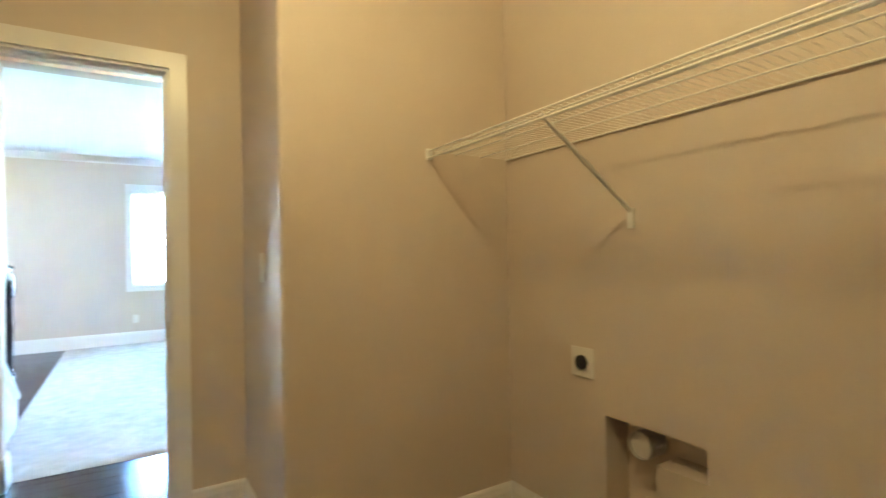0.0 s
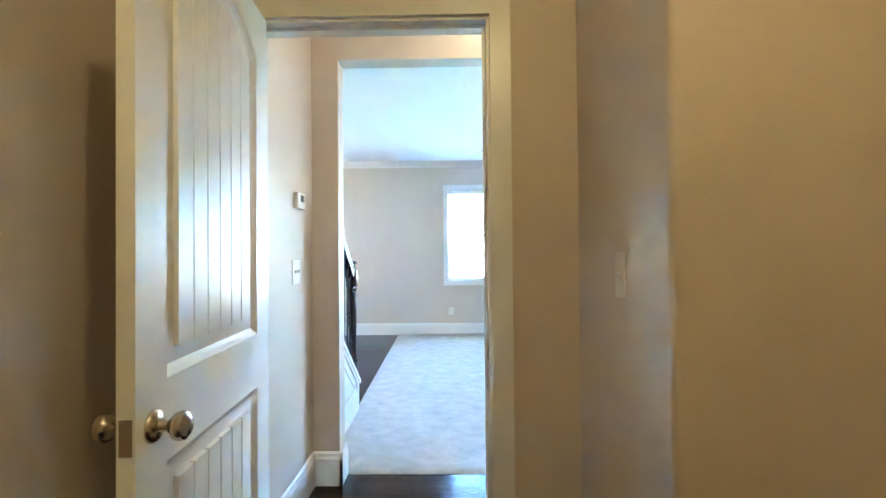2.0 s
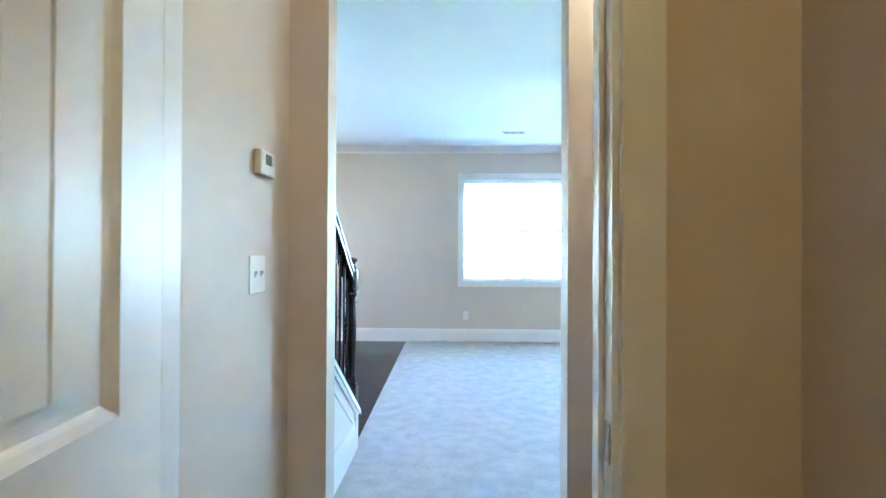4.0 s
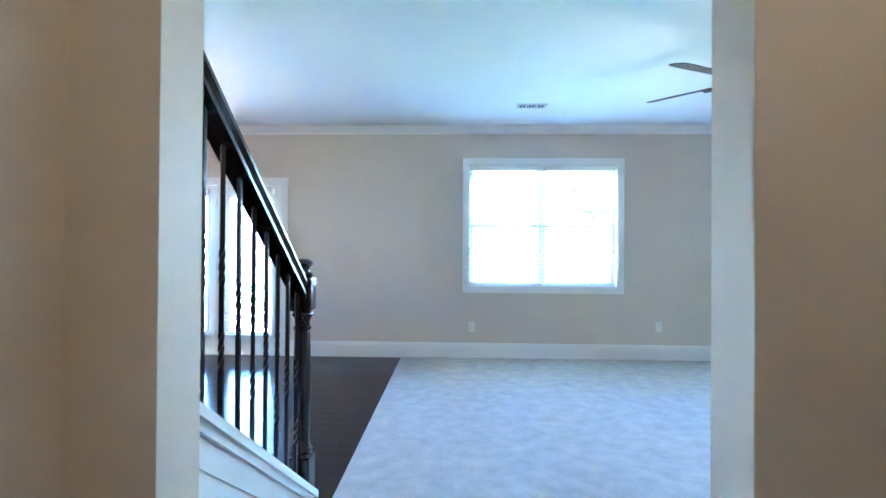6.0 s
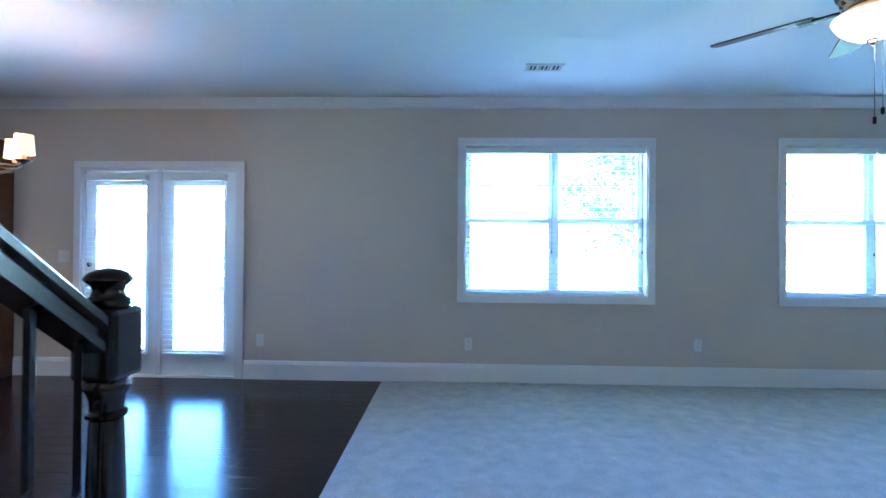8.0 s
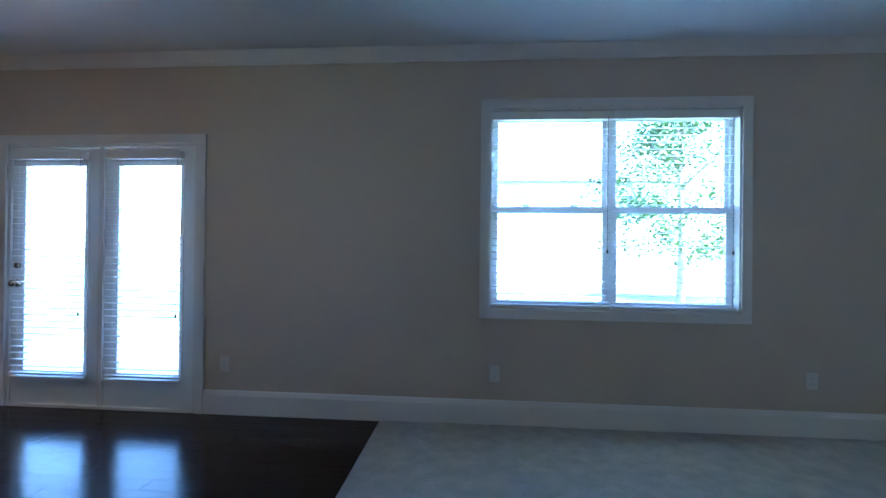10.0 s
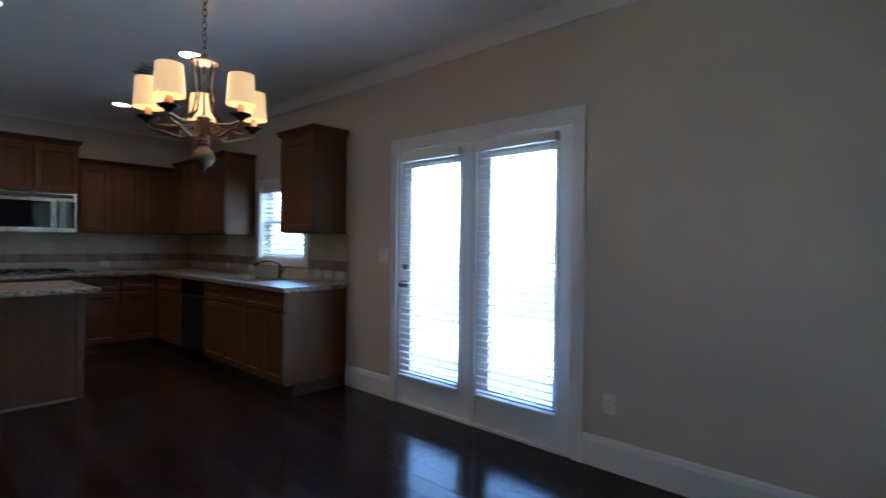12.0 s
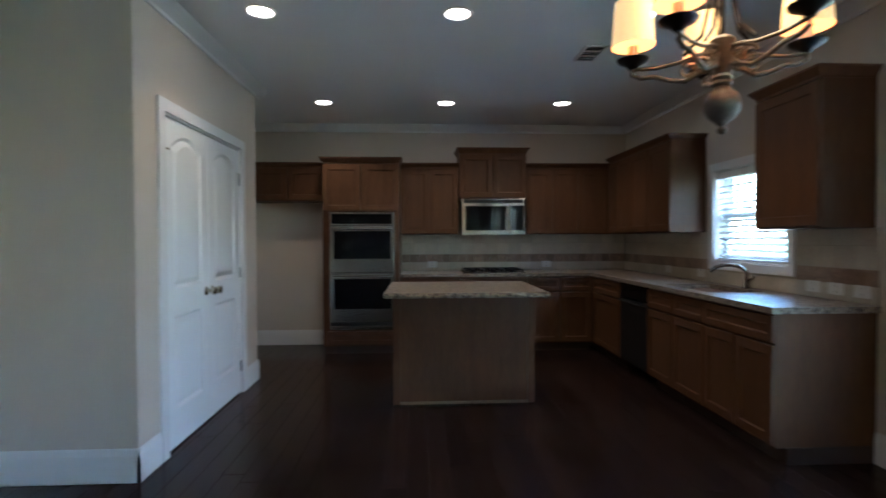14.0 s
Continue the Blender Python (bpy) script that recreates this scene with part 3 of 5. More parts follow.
# glazed patio doors with their frame
fd = thing("door_3", -2.515, 0.08, 0, "white painted patio door frame with casing", "door frame", kind="structure")
casing("door_casing", -3.30, -1.73, 0, 2.055, -0.0005, -1, 0.066, 0.02, fd)
bm = bmesh.new()
for q in ((-3.30, -3.275, 0, 2.055), (-1.755, -1.73, 0, 2.055), (-3.275, -1.755, 2.03, 2.055), (-2.535, -2.495, 0.02, 2.03)):
    add_box(bm, q[0], q[1], 0.0, 0.158, q[2], q[3])
part("jamb", bm, WHITE, fd)
box("threshold", -3.275, -1.755, -0.012, 0.16, 0.0, 0.02, WHITE, fd)
for x0, x1, sw in ((-3.273, -2.537, True), (-2.493, -1.757, False)):
    d = thing("patio_door", (x0 + x1) / 2, 0.04, 0.022, "white full-glass patio door with a slatted blind", "door", "patio doors")
    bm = bmesh.new()
    for q in ((x0, x0 + 0.105, 0.022, 2.026), (x1 - 0.105, x1, 0.022, 2.026), (x0 + 0.105, x1 - 0.105, 0.022, 0.265), (x0 + 0.105, x1 - 0.105, 1.90, 2.026)):
        add_box(bm, q[0], q[1], 0.018, 0.062, q[2], q[3])
    part("leaf", bm, DOORW, d)
    pane("pane", x0 + 0.105, x1 - 0.105, 0.04, 0.265, 1.90, d)
    bm = bmesh.new()
    g0, g1 = x0 + 0.09, x1 - 0.09
    for q in ((g0, g0 + 0.03, 0.25, 1.915), (g1 - 0.03, g1, 0.25, 1.915), (g0 + 0.03, g1 - 0.03, 0.25, 0.28), (g0 + 0.03, g1 - 0.03, 1.885, 1.915)):
        add_box(bm, q[0], q[1], 0.008, 0.018, q[2], q[3], 0.003)
    part("glazing_bead", bm, DOORW, d)
    if sw:
        bm = bmesh.new()
        add_lathe(bm, [(0.03, 0), (0.03, 0.006), (0.012, 0.012), (0.011, 0.03), (0.026, 0.042), (0.028, 0.055), (0.018, 0.066), (0, 0.068)], n=20)
        bmesh.ops.rotate(bm, verts=bm.verts, cent=(0, 0, 0), matrix=Matrix.Rotation(radians(90), 3, 'X'))
        bmesh.ops.translate(bm, verts=bm.verts, vec=(x0 + 0.05, 0.018, 0.96))
        part("door_knob", bm, NICKEL, d, "satin nickel knob", smooth=True)
        bm = bmesh.new()
        add_lathe(bm, [(0.028, 0), (0.026, 0.012), (0.010, 0.014), (0.0, 0.015)], n=20)
        bmesh.ops.rotate(bm, verts=bm.verts, cent=(0, 0, 0), matrix=Matrix.Rotation(radians(90), 3, 'X'))
        bmesh.ops.translate(bm, verts=bm.verts, vec=(x0 + 0.05, 0.018, 1.10))
        part("deadbolt", bm, NICKEL, d, "satin nickel deadbolt", smooth=True)
        for hz in (0.25, 1.05, 1.82):
            box("hinge", x1 - 0.002, x1 + 0.012, 0.004, 0.017, hz - 0.05, hz + 0.05, NICKEL, d)
    blind(x0 + 0.045, x1 - 0.075, 0.23, 1.985, -0.035, "open white slatted blind hung on a glazed patio door", "patio door blinds", half=0.016)

# ---------- stairs ----------
SL = 0.685
KX0, KX1 = -0.335, -0.208
NX, NY = -0.260, -3.829


def sk(y):
    return 0.262 + SL * (-3.83 - y)


knee = thing("stair_wall", -0.26, -4.4, 0, "white panelled knee wall under the stair rail", "stair wall", kind="structure")
bm = bmesh.new()
add_prism(bm, [(-5.003, 0.0), (-3.83, 0.0), (-3.83, sk(-3.83) - 0.03), (-5.003, sk(-5.003) - 0.03)], 'x', KX0 + 0.012, KX1 - 0.012)
part("panel", bm, WHITE, knee)
bm = bmesh.new()
add_prism(bm, [(-5.003, sk(-5.003) - 0.03), (-3.80, sk(-3.80) - 0.03), (-3.80, sk(-3.80)), (-5.003, sk(-5.003))], 'x', KX0 - 0.012, KX1 + 0.012)
part("cap", bm, WHITE, knee, "white sloping cap")
for o, d in ((0.03, 0.012), (0.115, 0.006)):
    bm = bmesh.new()
    add_prism(bm, [(-5.003, sk(-5.003) - o - 0.03), (-3.86, sk(-3.86) - o - 0.03), (-3.86, sk(-3.86) - o), (-5.003, sk(-5.003) - o)], 'x', KX1 - 0.012, KX1 - 0.012 + d)
    part("moulding", bm, WHITE, knee)
bm = bmesh.new()
add_box(bm, KX1 - 0.012, KX1 + 0.002, -3.90, -3.83, 0, 0.25)
part("corner_trim", bm, WHITE, knee)
bm = bmesh.new()
add_prism(bm, [(-4.94, 0.19), (-3.92, 0.19), (-3.92, 0.205), (-4.94, 0.205)], 'x', KX1 - 0.012, KX1 - 0.004)
part("moulding", bm, WHITE, knee)
baseboard('y', -4.987, -3.90, KX1 - 0.012, 1)
stairs = thing("staircase", -0.85, -4.5, 0, "closed staircase with dark treads and white risers", "stairs", kind="structure")
for i in range(7):
    y1 = -3.86 - i * 0.27
    box("riser", -1.345, KX0, y1 - 0.27, y1 - 0.005, i * 0.18, (i + 1) * 0.18 - 0.026, WHITE, stairs)
    box("tread", -1.345, KX0, y1 - 0.275, y1 + 0.02, (i + 1) * 0.18 - 0.026, (i + 1) * 0.18, PLANK, stairs)


def rail_z(y):
    return 1.068 + 0.72 * (-3.85 - y)


rail = thing("stair_railing", NX, NY, 0, "black stair railing with twisted iron balusters", "railing")
bm = bmesh.new()
prof = [(a * 1.1, b * 1.15 - 0.004) for a, b in [(-0.030, 0.0), (0.030, 0.0), (0.030, 0.016), (0.022, 0.022), (0.022, 0.034), (0.033, 0.044), (0.033, 0.058), (0.020, 0.070), (-0.020, 0.070), (-0.033, 0.058), (-0.033, 0.044), (-0.022, 0.034), (-0.022, 0.022), (-0.030, 0.016)]]
ya, yb = NY - 0.04, -5.003
va = [bm.verts.new((NX + p[0], ya, rail_z(ya) + p[1] - 0.03)) for p in prof]
vb = [bm.verts.new((NX + p[0], yb, rail_z(yb) + p[1] - 0.03)) for p in prof]
for i in range(len(prof)):
    bm.faces.new((va[i], va[(i + 1) % len(prof)], vb[(i + 1) % len(prof)], vb[i]))
bm.faces.new(va)
bm.faces.new(vb[::-1])
part("handrail", bm, RAILM, rail, "black stained moulded handrail", smooth=True)
# newel: square base, turned shaft, square block, cap
newel = thing("newel_post", NX, NY, 0, "black turned newel post with button cap", "newel post")
bm = bmesh.new()
add_box(bm, -0.045, 0.045, -0.045, 0.045, 0, 0.40, 0.005)
part("base_block", bm, RAILM, newel, local=True)
bm = bmesh.new()
add_lathe(bm, [(0.045, 0.40), (0.038, 0.412), (0.045, 0.425), (0.034, 0.44), (0.031, 0.47), (0.034, 0.60), (0.036, 0.75), (0.031, 0.90), (0.029, 0.915), (0.036, 0.920), (0.037, 0.928), (0.030, 0.934), (0.031, 0.955), (0.038, 0.972), (0.043, 0.978), (0.043, 0.985), (0.036, 0.995)], n=24)
part("shaft", bm, RAILM, newel, smooth=True, local=True)
bm = bmesh.new()
add_box(bm, -0.045, 0.045, -0.045, 0.045, 0.995, 1.135, 0.011)
part("top_block", bm, RAILM, newel, local=True)
bm = bmesh.new()
add_lathe(bm, [(0.036, 1.134), (0.039, 1.142), (0.039, 1.150), (0.031, 1.157), (0.027, 1.167), (0.030, 1.177), (0.040, 1.186), (0.043, 1.189), (0.042, 1.193), (0.035, 1.203), (0.020, 1.210), (0.0, 1.213)], n=28)
part("cap", bm, RAILM, newel, smooth=True, local=True)


def baluster(y, twists):
    """A square iron bar with twisted lengths and a shoe."""
    z0, z1 = sk(y), rail_z(y) - 0.03
    bm = bmesh.new()
    n = int((z1 - z0) / 0.012)
    rings = []
    ang = 0.0
    for i in range(n + 1):
        z = z0 + (z1 - z0) * i / n
        f = i / n
        tw = any(a < f < b for a, b in twists)
        if tw:
            ang += radians(32)
        h = 0.0062
        rings.append([bm.verts.new((NX + h * 1.414 * math.cos(ang + radians(45 + 90 * k)), y + h * 1.414 * math.sin(ang + radians(45 + 90 * k)), z)) for k in range(4)])
    for a, b in zip(rings, rings[1:]):
        for k in range(4):
            bm.faces.new((a[k], a[(k + 1) % 4], b[(k + 1) % 4], b[k]))
    b = part("baluster", bm, IRON, rail, "twisted black iron baluster")
    box("shoe", NX - 0.015, NX + 0.015, y - 0.015, y + 0.015, z0 - 0.008, z0 + 0.018, IRON, b, bevel=0.004)


for i in range(10):
    yy = -3.905 - i * 0.1045
    tw = ((0.40, 0.62),) if i % 2 else ((0.22, 0.36), (0.52, 0.66))
    baluster(yy, tw)

# ---------- kitchen cabinets ----------
def cab_door(parent, x0, x1, z0, z1, y, material=None, name="door"):
    """A framed door or drawer front with a sunk panel, in local numbers, its face looking along -y."""
    material = material or CAB
    f = min(0.058, (z1 - z0) * 0.3)
    bm = bmesh.new()
    t = 0.019
    o = [(x0, z0), (x1, z0), (x1, z1), (x0, z1)]
    oc = [(x0 + 0.003, z0 + 0.003), (x1 - 0.003, z0 + 0.003), (x1 - 0.003, z1 - 0.003), (x0 + 0.003, z1 - 0.003)]
    i0 = [(x0 + f, z0 + f), (x1 - f, z0 + f), (x1 - f, z1 - f), (x0 + f, z1 - f)]
    i1 = [(x0 + f + 0.008, z0 + f + 0.008), (x1 - f - 0.008, z0 + f + 0.008), (x1 - f - 0.008, z1 - f - 0.008), (x0 + f + 0.008, z1 - f - 0.008)]
    loft(bm, o, y, o, y - t + 0.003)
    loft(bm, o, y - t + 0.003, oc, y - t)
    loft(bm, oc, y - t, i0, y - t)
    loft(bm, i0, y - t, i1, y - t + 0.009)
    d = part(name, bm, material, parent, local=True)
    bm = bmesh.new()
    bm.faces.new([bm.verts.new((p[0], y - t + 0.0088, p[1])) for p in i1])
    bm.faces.new([bm.verts.new((p[0], y - 0.001, p[1])) for p in o][::-1])
    part("door_panel", bm, material, d, local=True)
    return d


def cabinet(name, x, y, z, rz, w, d, h, fronts, label, group, toe=0.0, crown_h=0.0, crown_l=True, crown_r=True):
    """A cabinet unit. fronts: (x0, x1, z0, z1) of its doors and drawers, in shares of the width and metres of height."""
    e = thing(name, x, y, z, label, "cabinet", group, rz=rz)
    bm = bmesh.new()
    add_box(bm, 0.0015, w - 0.0015, -d, -0.0015, toe, h, 0.0015)
    part("body", bm, CAB, e, local=True)
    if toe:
        box("toe_kick", 0.0015, w - 0.0015, -d + 0.07, -0.01, 0, toe - 0.001, TOEKICK, e, local=True)
    for a, b, z0, z1 in fronts:
        cab_door(e, a * w + 0.006, b * w - 0.006, z0, z1, -d - 0.001, name="drawer" if z1 - z0 < 0.2 else "door")
    if crown_h:
        bm = bmesh.new()
        l0, r0 = (-0.03 if crown_l else 0.002), (w + 0.03 if crown_r else w - 0.002)
        p0 = [(0.0, -d - 0.012), (w, -d - 0.012), (w, -0.002), (0.0, -0.002)]
        p1 = [(l0, -d - 0.05), (r0, -d - 0.05), (r0, -0.002), (l0, -0.002)]
        rows = []
        for pp, zz in ((p0, h), (p0, h + 0.015), (p1, h + crown_h - 0.012), (p1, h + crown_h)):
            rows.append([bm.verts.new((q[0], q[1], zz)) for q in pp])
        for ra, rb in zip(rows, rows[1:]):
            for i in range(4):
                bm.faces.new((ra[i], ra[(i + 1) % 4], rb[(i + 1) % 4], rb[i]))
        bm.faces.new(rows[0])
        bm.faces.new(rows[-1])
        part("crown", bm, CAB, e, local=True)
    return e


KW = -7.50
UL = "stained brown wooden wall cabinet with framed doors"
UG = "kitchen wall cabinets"
UB, UT = 1.365, 2.15
cabinet("wall_cabinet", KW, -4.62, 1.76, 90, 0.90, 0.33, UT - 1.76, [(0, 0.5, 0.012, UT - 1.772), (0.5, 1, 0.012, UT - 1.772)], "short brown wooden cabinet over the refrigerator space", UG, crown_h=0.06, crown_r=False)
cabinet("wall_cabinet", KW, -2.855, UB, 90, 0.695, 0.33, UT - UB, [(0, 0.5, 0.012, UT - UB - 0.012), (0.5, 1, 0.012, UT - UB - 0.012)], UL, UG, crown_h=0.06, crown_l=False, crown_r=False)
cabinet("wall_cabinet", KW, -2.16, 1.79, 90, 0.81, 0.35, 0.53, [(0, 0.5, 0.012, 0.518), (0.5, 1, 0.012, 0.518)], "raised brown wooden cabinet above the microwave", UG, crown_h=0.07)
cabinet("wall_cabinet", KW, -1.35, UB, 90, 0.63, 0.33, UT - UB, [(0, 0.5, 0.012, UT - UB - 0.012), (0.5, 1, 0.012, UT - UB - 0.012)], UL, UG, crown_h=0.06, crown_l=False, crown_r=False)
cabinet("wall_cabinet", KW, -0.72, UB, 90, 0.716, 0.33, UT - UB, [(0, 0.54, 0.012, UT - UB - 0.012)], "brown wooden corner wall cabinet", UG, crown_h=0.06, crown_l=False, crown_r=False)
cabinet("wall_cabinet", -7.165, 0, UB, 0, 0.60, 0.33, 0.84, [(0.02, 0.5, 0.012, 0.828), (0.5, 1, 0.012, 0.828)], UL, UG, crown_h=0.06, crown_l=False, crown_r=False)
cabinet("wall_cabinet", -6.565, 0, UB, 0, 0.87, 0.33, 0.84, [(0, 0.5, 0.012, 0.828), (0.5, 1, 0.012, 0.828)], UL, UG, crown_h=0.06, crown_l=False)
cabinet("wall_cabinet", -4.54, 0, UB, 0, 0.55, 0.33, 0.86, [(0, 1, 0.012, 0.848)], "single-door brown wooden cabinet beside the kitchen window", UG, crown_h=0.07)
# tall oven cabinet
cabinet("oven_cabinet", KW, -3.72, 0, 90, 0.865, 0.61, 2.16, [(0, 0.5, 1.63, 2.148), (0.5, 1, 1.63, 2.148), (0.06, 0.94, 0.12, 0.27)], "tall brown wooden cabinet housing the double oven", "", toe=0.10, crown_h=0.07)
# base run on the west wall
BH = 0.875
BL = "brown wooden base cabinet with drawer above doors"
BG = "kitchen base cabinets"


def base_fronts(n, wide_drawer=False):
    fr = []
    for i in range(n):
        a, b = i / n, (i + 1) / n
        fr.append((a, b, 0.115, 0.69))
        if not wide_drawer:
            fr.append((a, b, 0.705, BH - 0.015))
    if wide_drawer:
        fr.append((0, 1, 0.705, BH - 0.015))
    return fr


cabinet("base_cabinet", KW, -2.855, 0, 90, 0.70, 0.58, BH, base_fronts(2), BL, BG, toe=0.10)
cabinet("base_cabinet", KW, -2.155, 0, 90, 0.76, 0.58, BH, base_fronts(2, True), "brown wooden base cabinet under the cooktop", BG, toe=0.10)
cabinet("base_cabinet", KW, -1.395, 0, 90, 0.77, 0.58, BH, base_fronts(2), BL, BG, toe=0.10)
cabinet("base_cabinet", KW, 0, 0, 0, 1.37, 0.61, BH, [(0.46, 1, 0.115, 0.69), (0.46, 1, 0.705, BH - 0.015)], "brown wooden corner base cabinet", BG, toe=0.10)
cabinet("base_cabinet", -5.53, 0, 0, 0, 0.87, 0.61, BH, base_fronts(2), "brown wooden sink base cabinet with two doors", BG, toe=0.10)
cabinet("base_cabinet", -4.66, 0, 0, 0, 0.69, 0.61, BH, base_fronts(2, True), "brown wooden end cabinet with one wide drawer", BG, toe=0.10)
dw = thing("dishwasher", -5.83, -0.31, 0, "black built-in dishwasher under the countertop", "dishwasher")
box("body", -6.125, -5.535, -0.60, -0.01, 0.10, BH, BLACK, dw)
box("door", -6.12, -5.54, -0.625, -0.601, 0.12, 0.72, BLACK, dw, bevel=0.006)
box("control_panel", -6.12, -5.54, -0.628, -0.601, 0.73, BH - 0.005, BLKGLASS, dw, bevel=0.006)
bm = bmesh.new()
add_tube(bm, [(-6.06, -0.63, 0.70), (-6.06, -0.655, 0.70), (-5.60, -0.655, 0.70), (-5.60, -0.63, 0.70)], 0.008)
part("handle", bm, BLACK, dw)

# worktops
ct = thing("countertop", -6.5, -0.5, BH, "speckled brown granite L-shaped countertop", "countertop")
bm = bmesh.new()
Z0, Z1 = BH + 0.001, BH + 0.038
for q in ((-7.498, -5.42, -0.645, -0.002), (-5.42, -4.74, -0.645, -0.53), (-5.42, -4.74, -0.12, -0.002), (-4.74, -3.945, -0.645, -0.002)):
    add_box(bm, q[0], q[1], q[2], q[3], Z0, Z1)
bmesh.ops.remove_doubles(bm, verts=bm.verts, dist=0.0005)
part("sink_slab", bm, GRANITE, ct)
box("cooktop_slab", -7.498, -6.885, -2.853, -0.6455, Z0, Z1, GRANITE, ct, bevel=0.003)
sink = thing("sink", -5.08, -0.32, 0.70, "undermount stainless steel kitchen sink", "sink")
bm = bmesh.new()
for q in ((-5.43, -5.415, -0.54, -0.11, 0.72, Z0), (-4.745, -4.73, -0.54, -0.11, 0.72, Z0), (-5.415, -4.745, -0.54, -0.525, 0.72, Z0), (-5.415, -4.745, -0.125, -0.11, 0.72, Z0), (-5.43, -4.73, -0.54, -0.11, 0.705, 0.72)):
    add_box(bm, *q)
part("basin", bm, STEEL, sink)
fa = thing("faucet", -5.02, -0.07, Z1, "brushed steel gooseneck kitchen faucet", "faucet")
bm = bmesh.new()
add_lathe(bm, [(0.028, 0.0), (0.028, 0.008), (0.020, 0.014), (0.018, 0.08), (0.014, 0.09)], n=16)
part("base", bm, STEEL, fa, smooth=True, local=True)
bm = bmesh.new()
pts = [(0, 0, 0.08)] + [(0.0 - 0.07 * (1 - math.cos(a)), -0.10 * (1 - math.cos(a)), 0.12 + 0.06 * math.sin(a)) for a in [i * math.pi / 10 for i in range(11)]]
add_tube(bm, pts, [0.016] + [0.014] * 8 + [0.016, 0.018, 0.018], 12)
part("spout", bm, STEEL, fa, smooth=True, local=True)
bm = bmesh.new()
add_tube(bm, [(0.02, 0, 0.06), (0.06, 0.0, 0.075), (0.10, 0.0, 0.11)], [0.010, 0.008, 0.006], 10)
part("lever", bm, STEEL, fa, smooth=True, local=True)

# island
isl = thing("kitchen_island", -5.40, -2.285, 0, "brown wooden kitchen island with plain back panel", "island")
box("body", -5.78, -5.165, -2.835, -1.73, 0.0, BH, CAB, isl, bevel=0.003)
box("end_post", -5.168, -5.152, -2.845, -2.79, 0.0, BH - 0.002, CAB, isl, bevel=0.002)
box("end_post", -5.168, -5.152, -1.775, -1.72, 0.0, BH - 0.002, CAB, isl, bevel=0.002)
bm = bmesh.new()
add_prism(bm, [(-5.165, 0.0), (-5.152, 0.0), (-5.152, 0.012), (-5.165, 0.02)], 'y', -2.79, -1.775)
part("shoe_moulding", bm, SHOE, isl, "lighter shoe moulding at the floor")
itop = thing("island_countertop", -5.33, -2.29, BH, "granite island top with rough chiselled edge", "countertop")
bm = bmesh.new()
bmesh.ops.create_grid(bm, x_segments=40, y_segments=40, size=0.5)
top_faces = list(bm.faces)
ext = bmesh.ops.extrude_face_region(bm, geom=top_faces)
for v in [g for g in ext["geom"] if isinstance(g, bmesh.types.BMVert)]:
    v.co.z = -1
bmesh.ops.subdivide_edges(bm, edges=[e for e in bm.edges if abs(e.verts[0].co.z - e.verts[1].co.z) > 0.5], cuts=3)
for v in bm.verts:
    px, py, pz = v.co
    rim = max(abs(px), abs(py)) > 0.499
    w = Vector((-5.325 + px * 0.97, -2.29 + py * 1.20, BH + 0.041 + pz * 0.038))
    if rim:
        n = noise.noise(w * 28) * 0.009 + noise.noise(w * 70) * 0.004 + 0.006 * math.sin((-pz) * math.pi)
        w.x += n * (1 if px > 0 else -1) * (abs(px) > 0.499)
        w.y += n * (1 if py > 0 else -1) * (abs(py) > 0.499)
    v.co = w
part("slab", bm, GRANITE, itop)

# double oven
ov = thing("double_oven", -6.87, -3.29, 0.29, "stainless steel built-in double wall oven", "oven")
OX = -6.868
box("trim_frame", OX - 0.02, OX, -3.64, -2.91, 0.285, 1.615, STEEL, ov, bevel=0.003)
box("control_panel", OX, OX + 0.02, -3.63, -2.92, 1.462, 1.605, STEEL, ov, bevel=0.004)
box("display", OX + 0.02, OX + 0.022, -3.61, -2.94, 1.482, 1.592, BLKGLASS, ov, "dark glass control display")
for z0, z1 in ((0.935, 1.455), (0.375, 0.920)):
    d = box("oven_door", OX, OX + 0.038, -3.63, -2.92, z0, z1, STEEL, ov, bevel=0.006)
    box("door_glass", OX + 0.036, OX + 0.0405, -3.585, -2.955, z0 + 0.155, z1 - 0.055, BLKGLASS, d, "black glass oven window")
    bm = bmesh.new()
    hz = z1 - 0.032
    add_tube(bm, [(OX + 0.038, -3.595, hz), (OX + 0.082, -3.595, hz), (OX + 0.086, -3.575, hz), (OX + 0.086, -2.975, hz), (OX + 0.082, -2.955, hz), (OX + 0.038, -2.955, hz)], 0.011, 10)
    part("handle", bm, STEEL, d, "tubular steel handle", smooth=True)
box("lower_trim", OX, OX + 0.02, -3.63, -2.92, 0.292, 0.335, STEEL, ov, bevel=0.003)
box("vent_gap", OX, OX + 0.006, -3.625, -2.925, 0.336, 0.372, BLACK, ov)

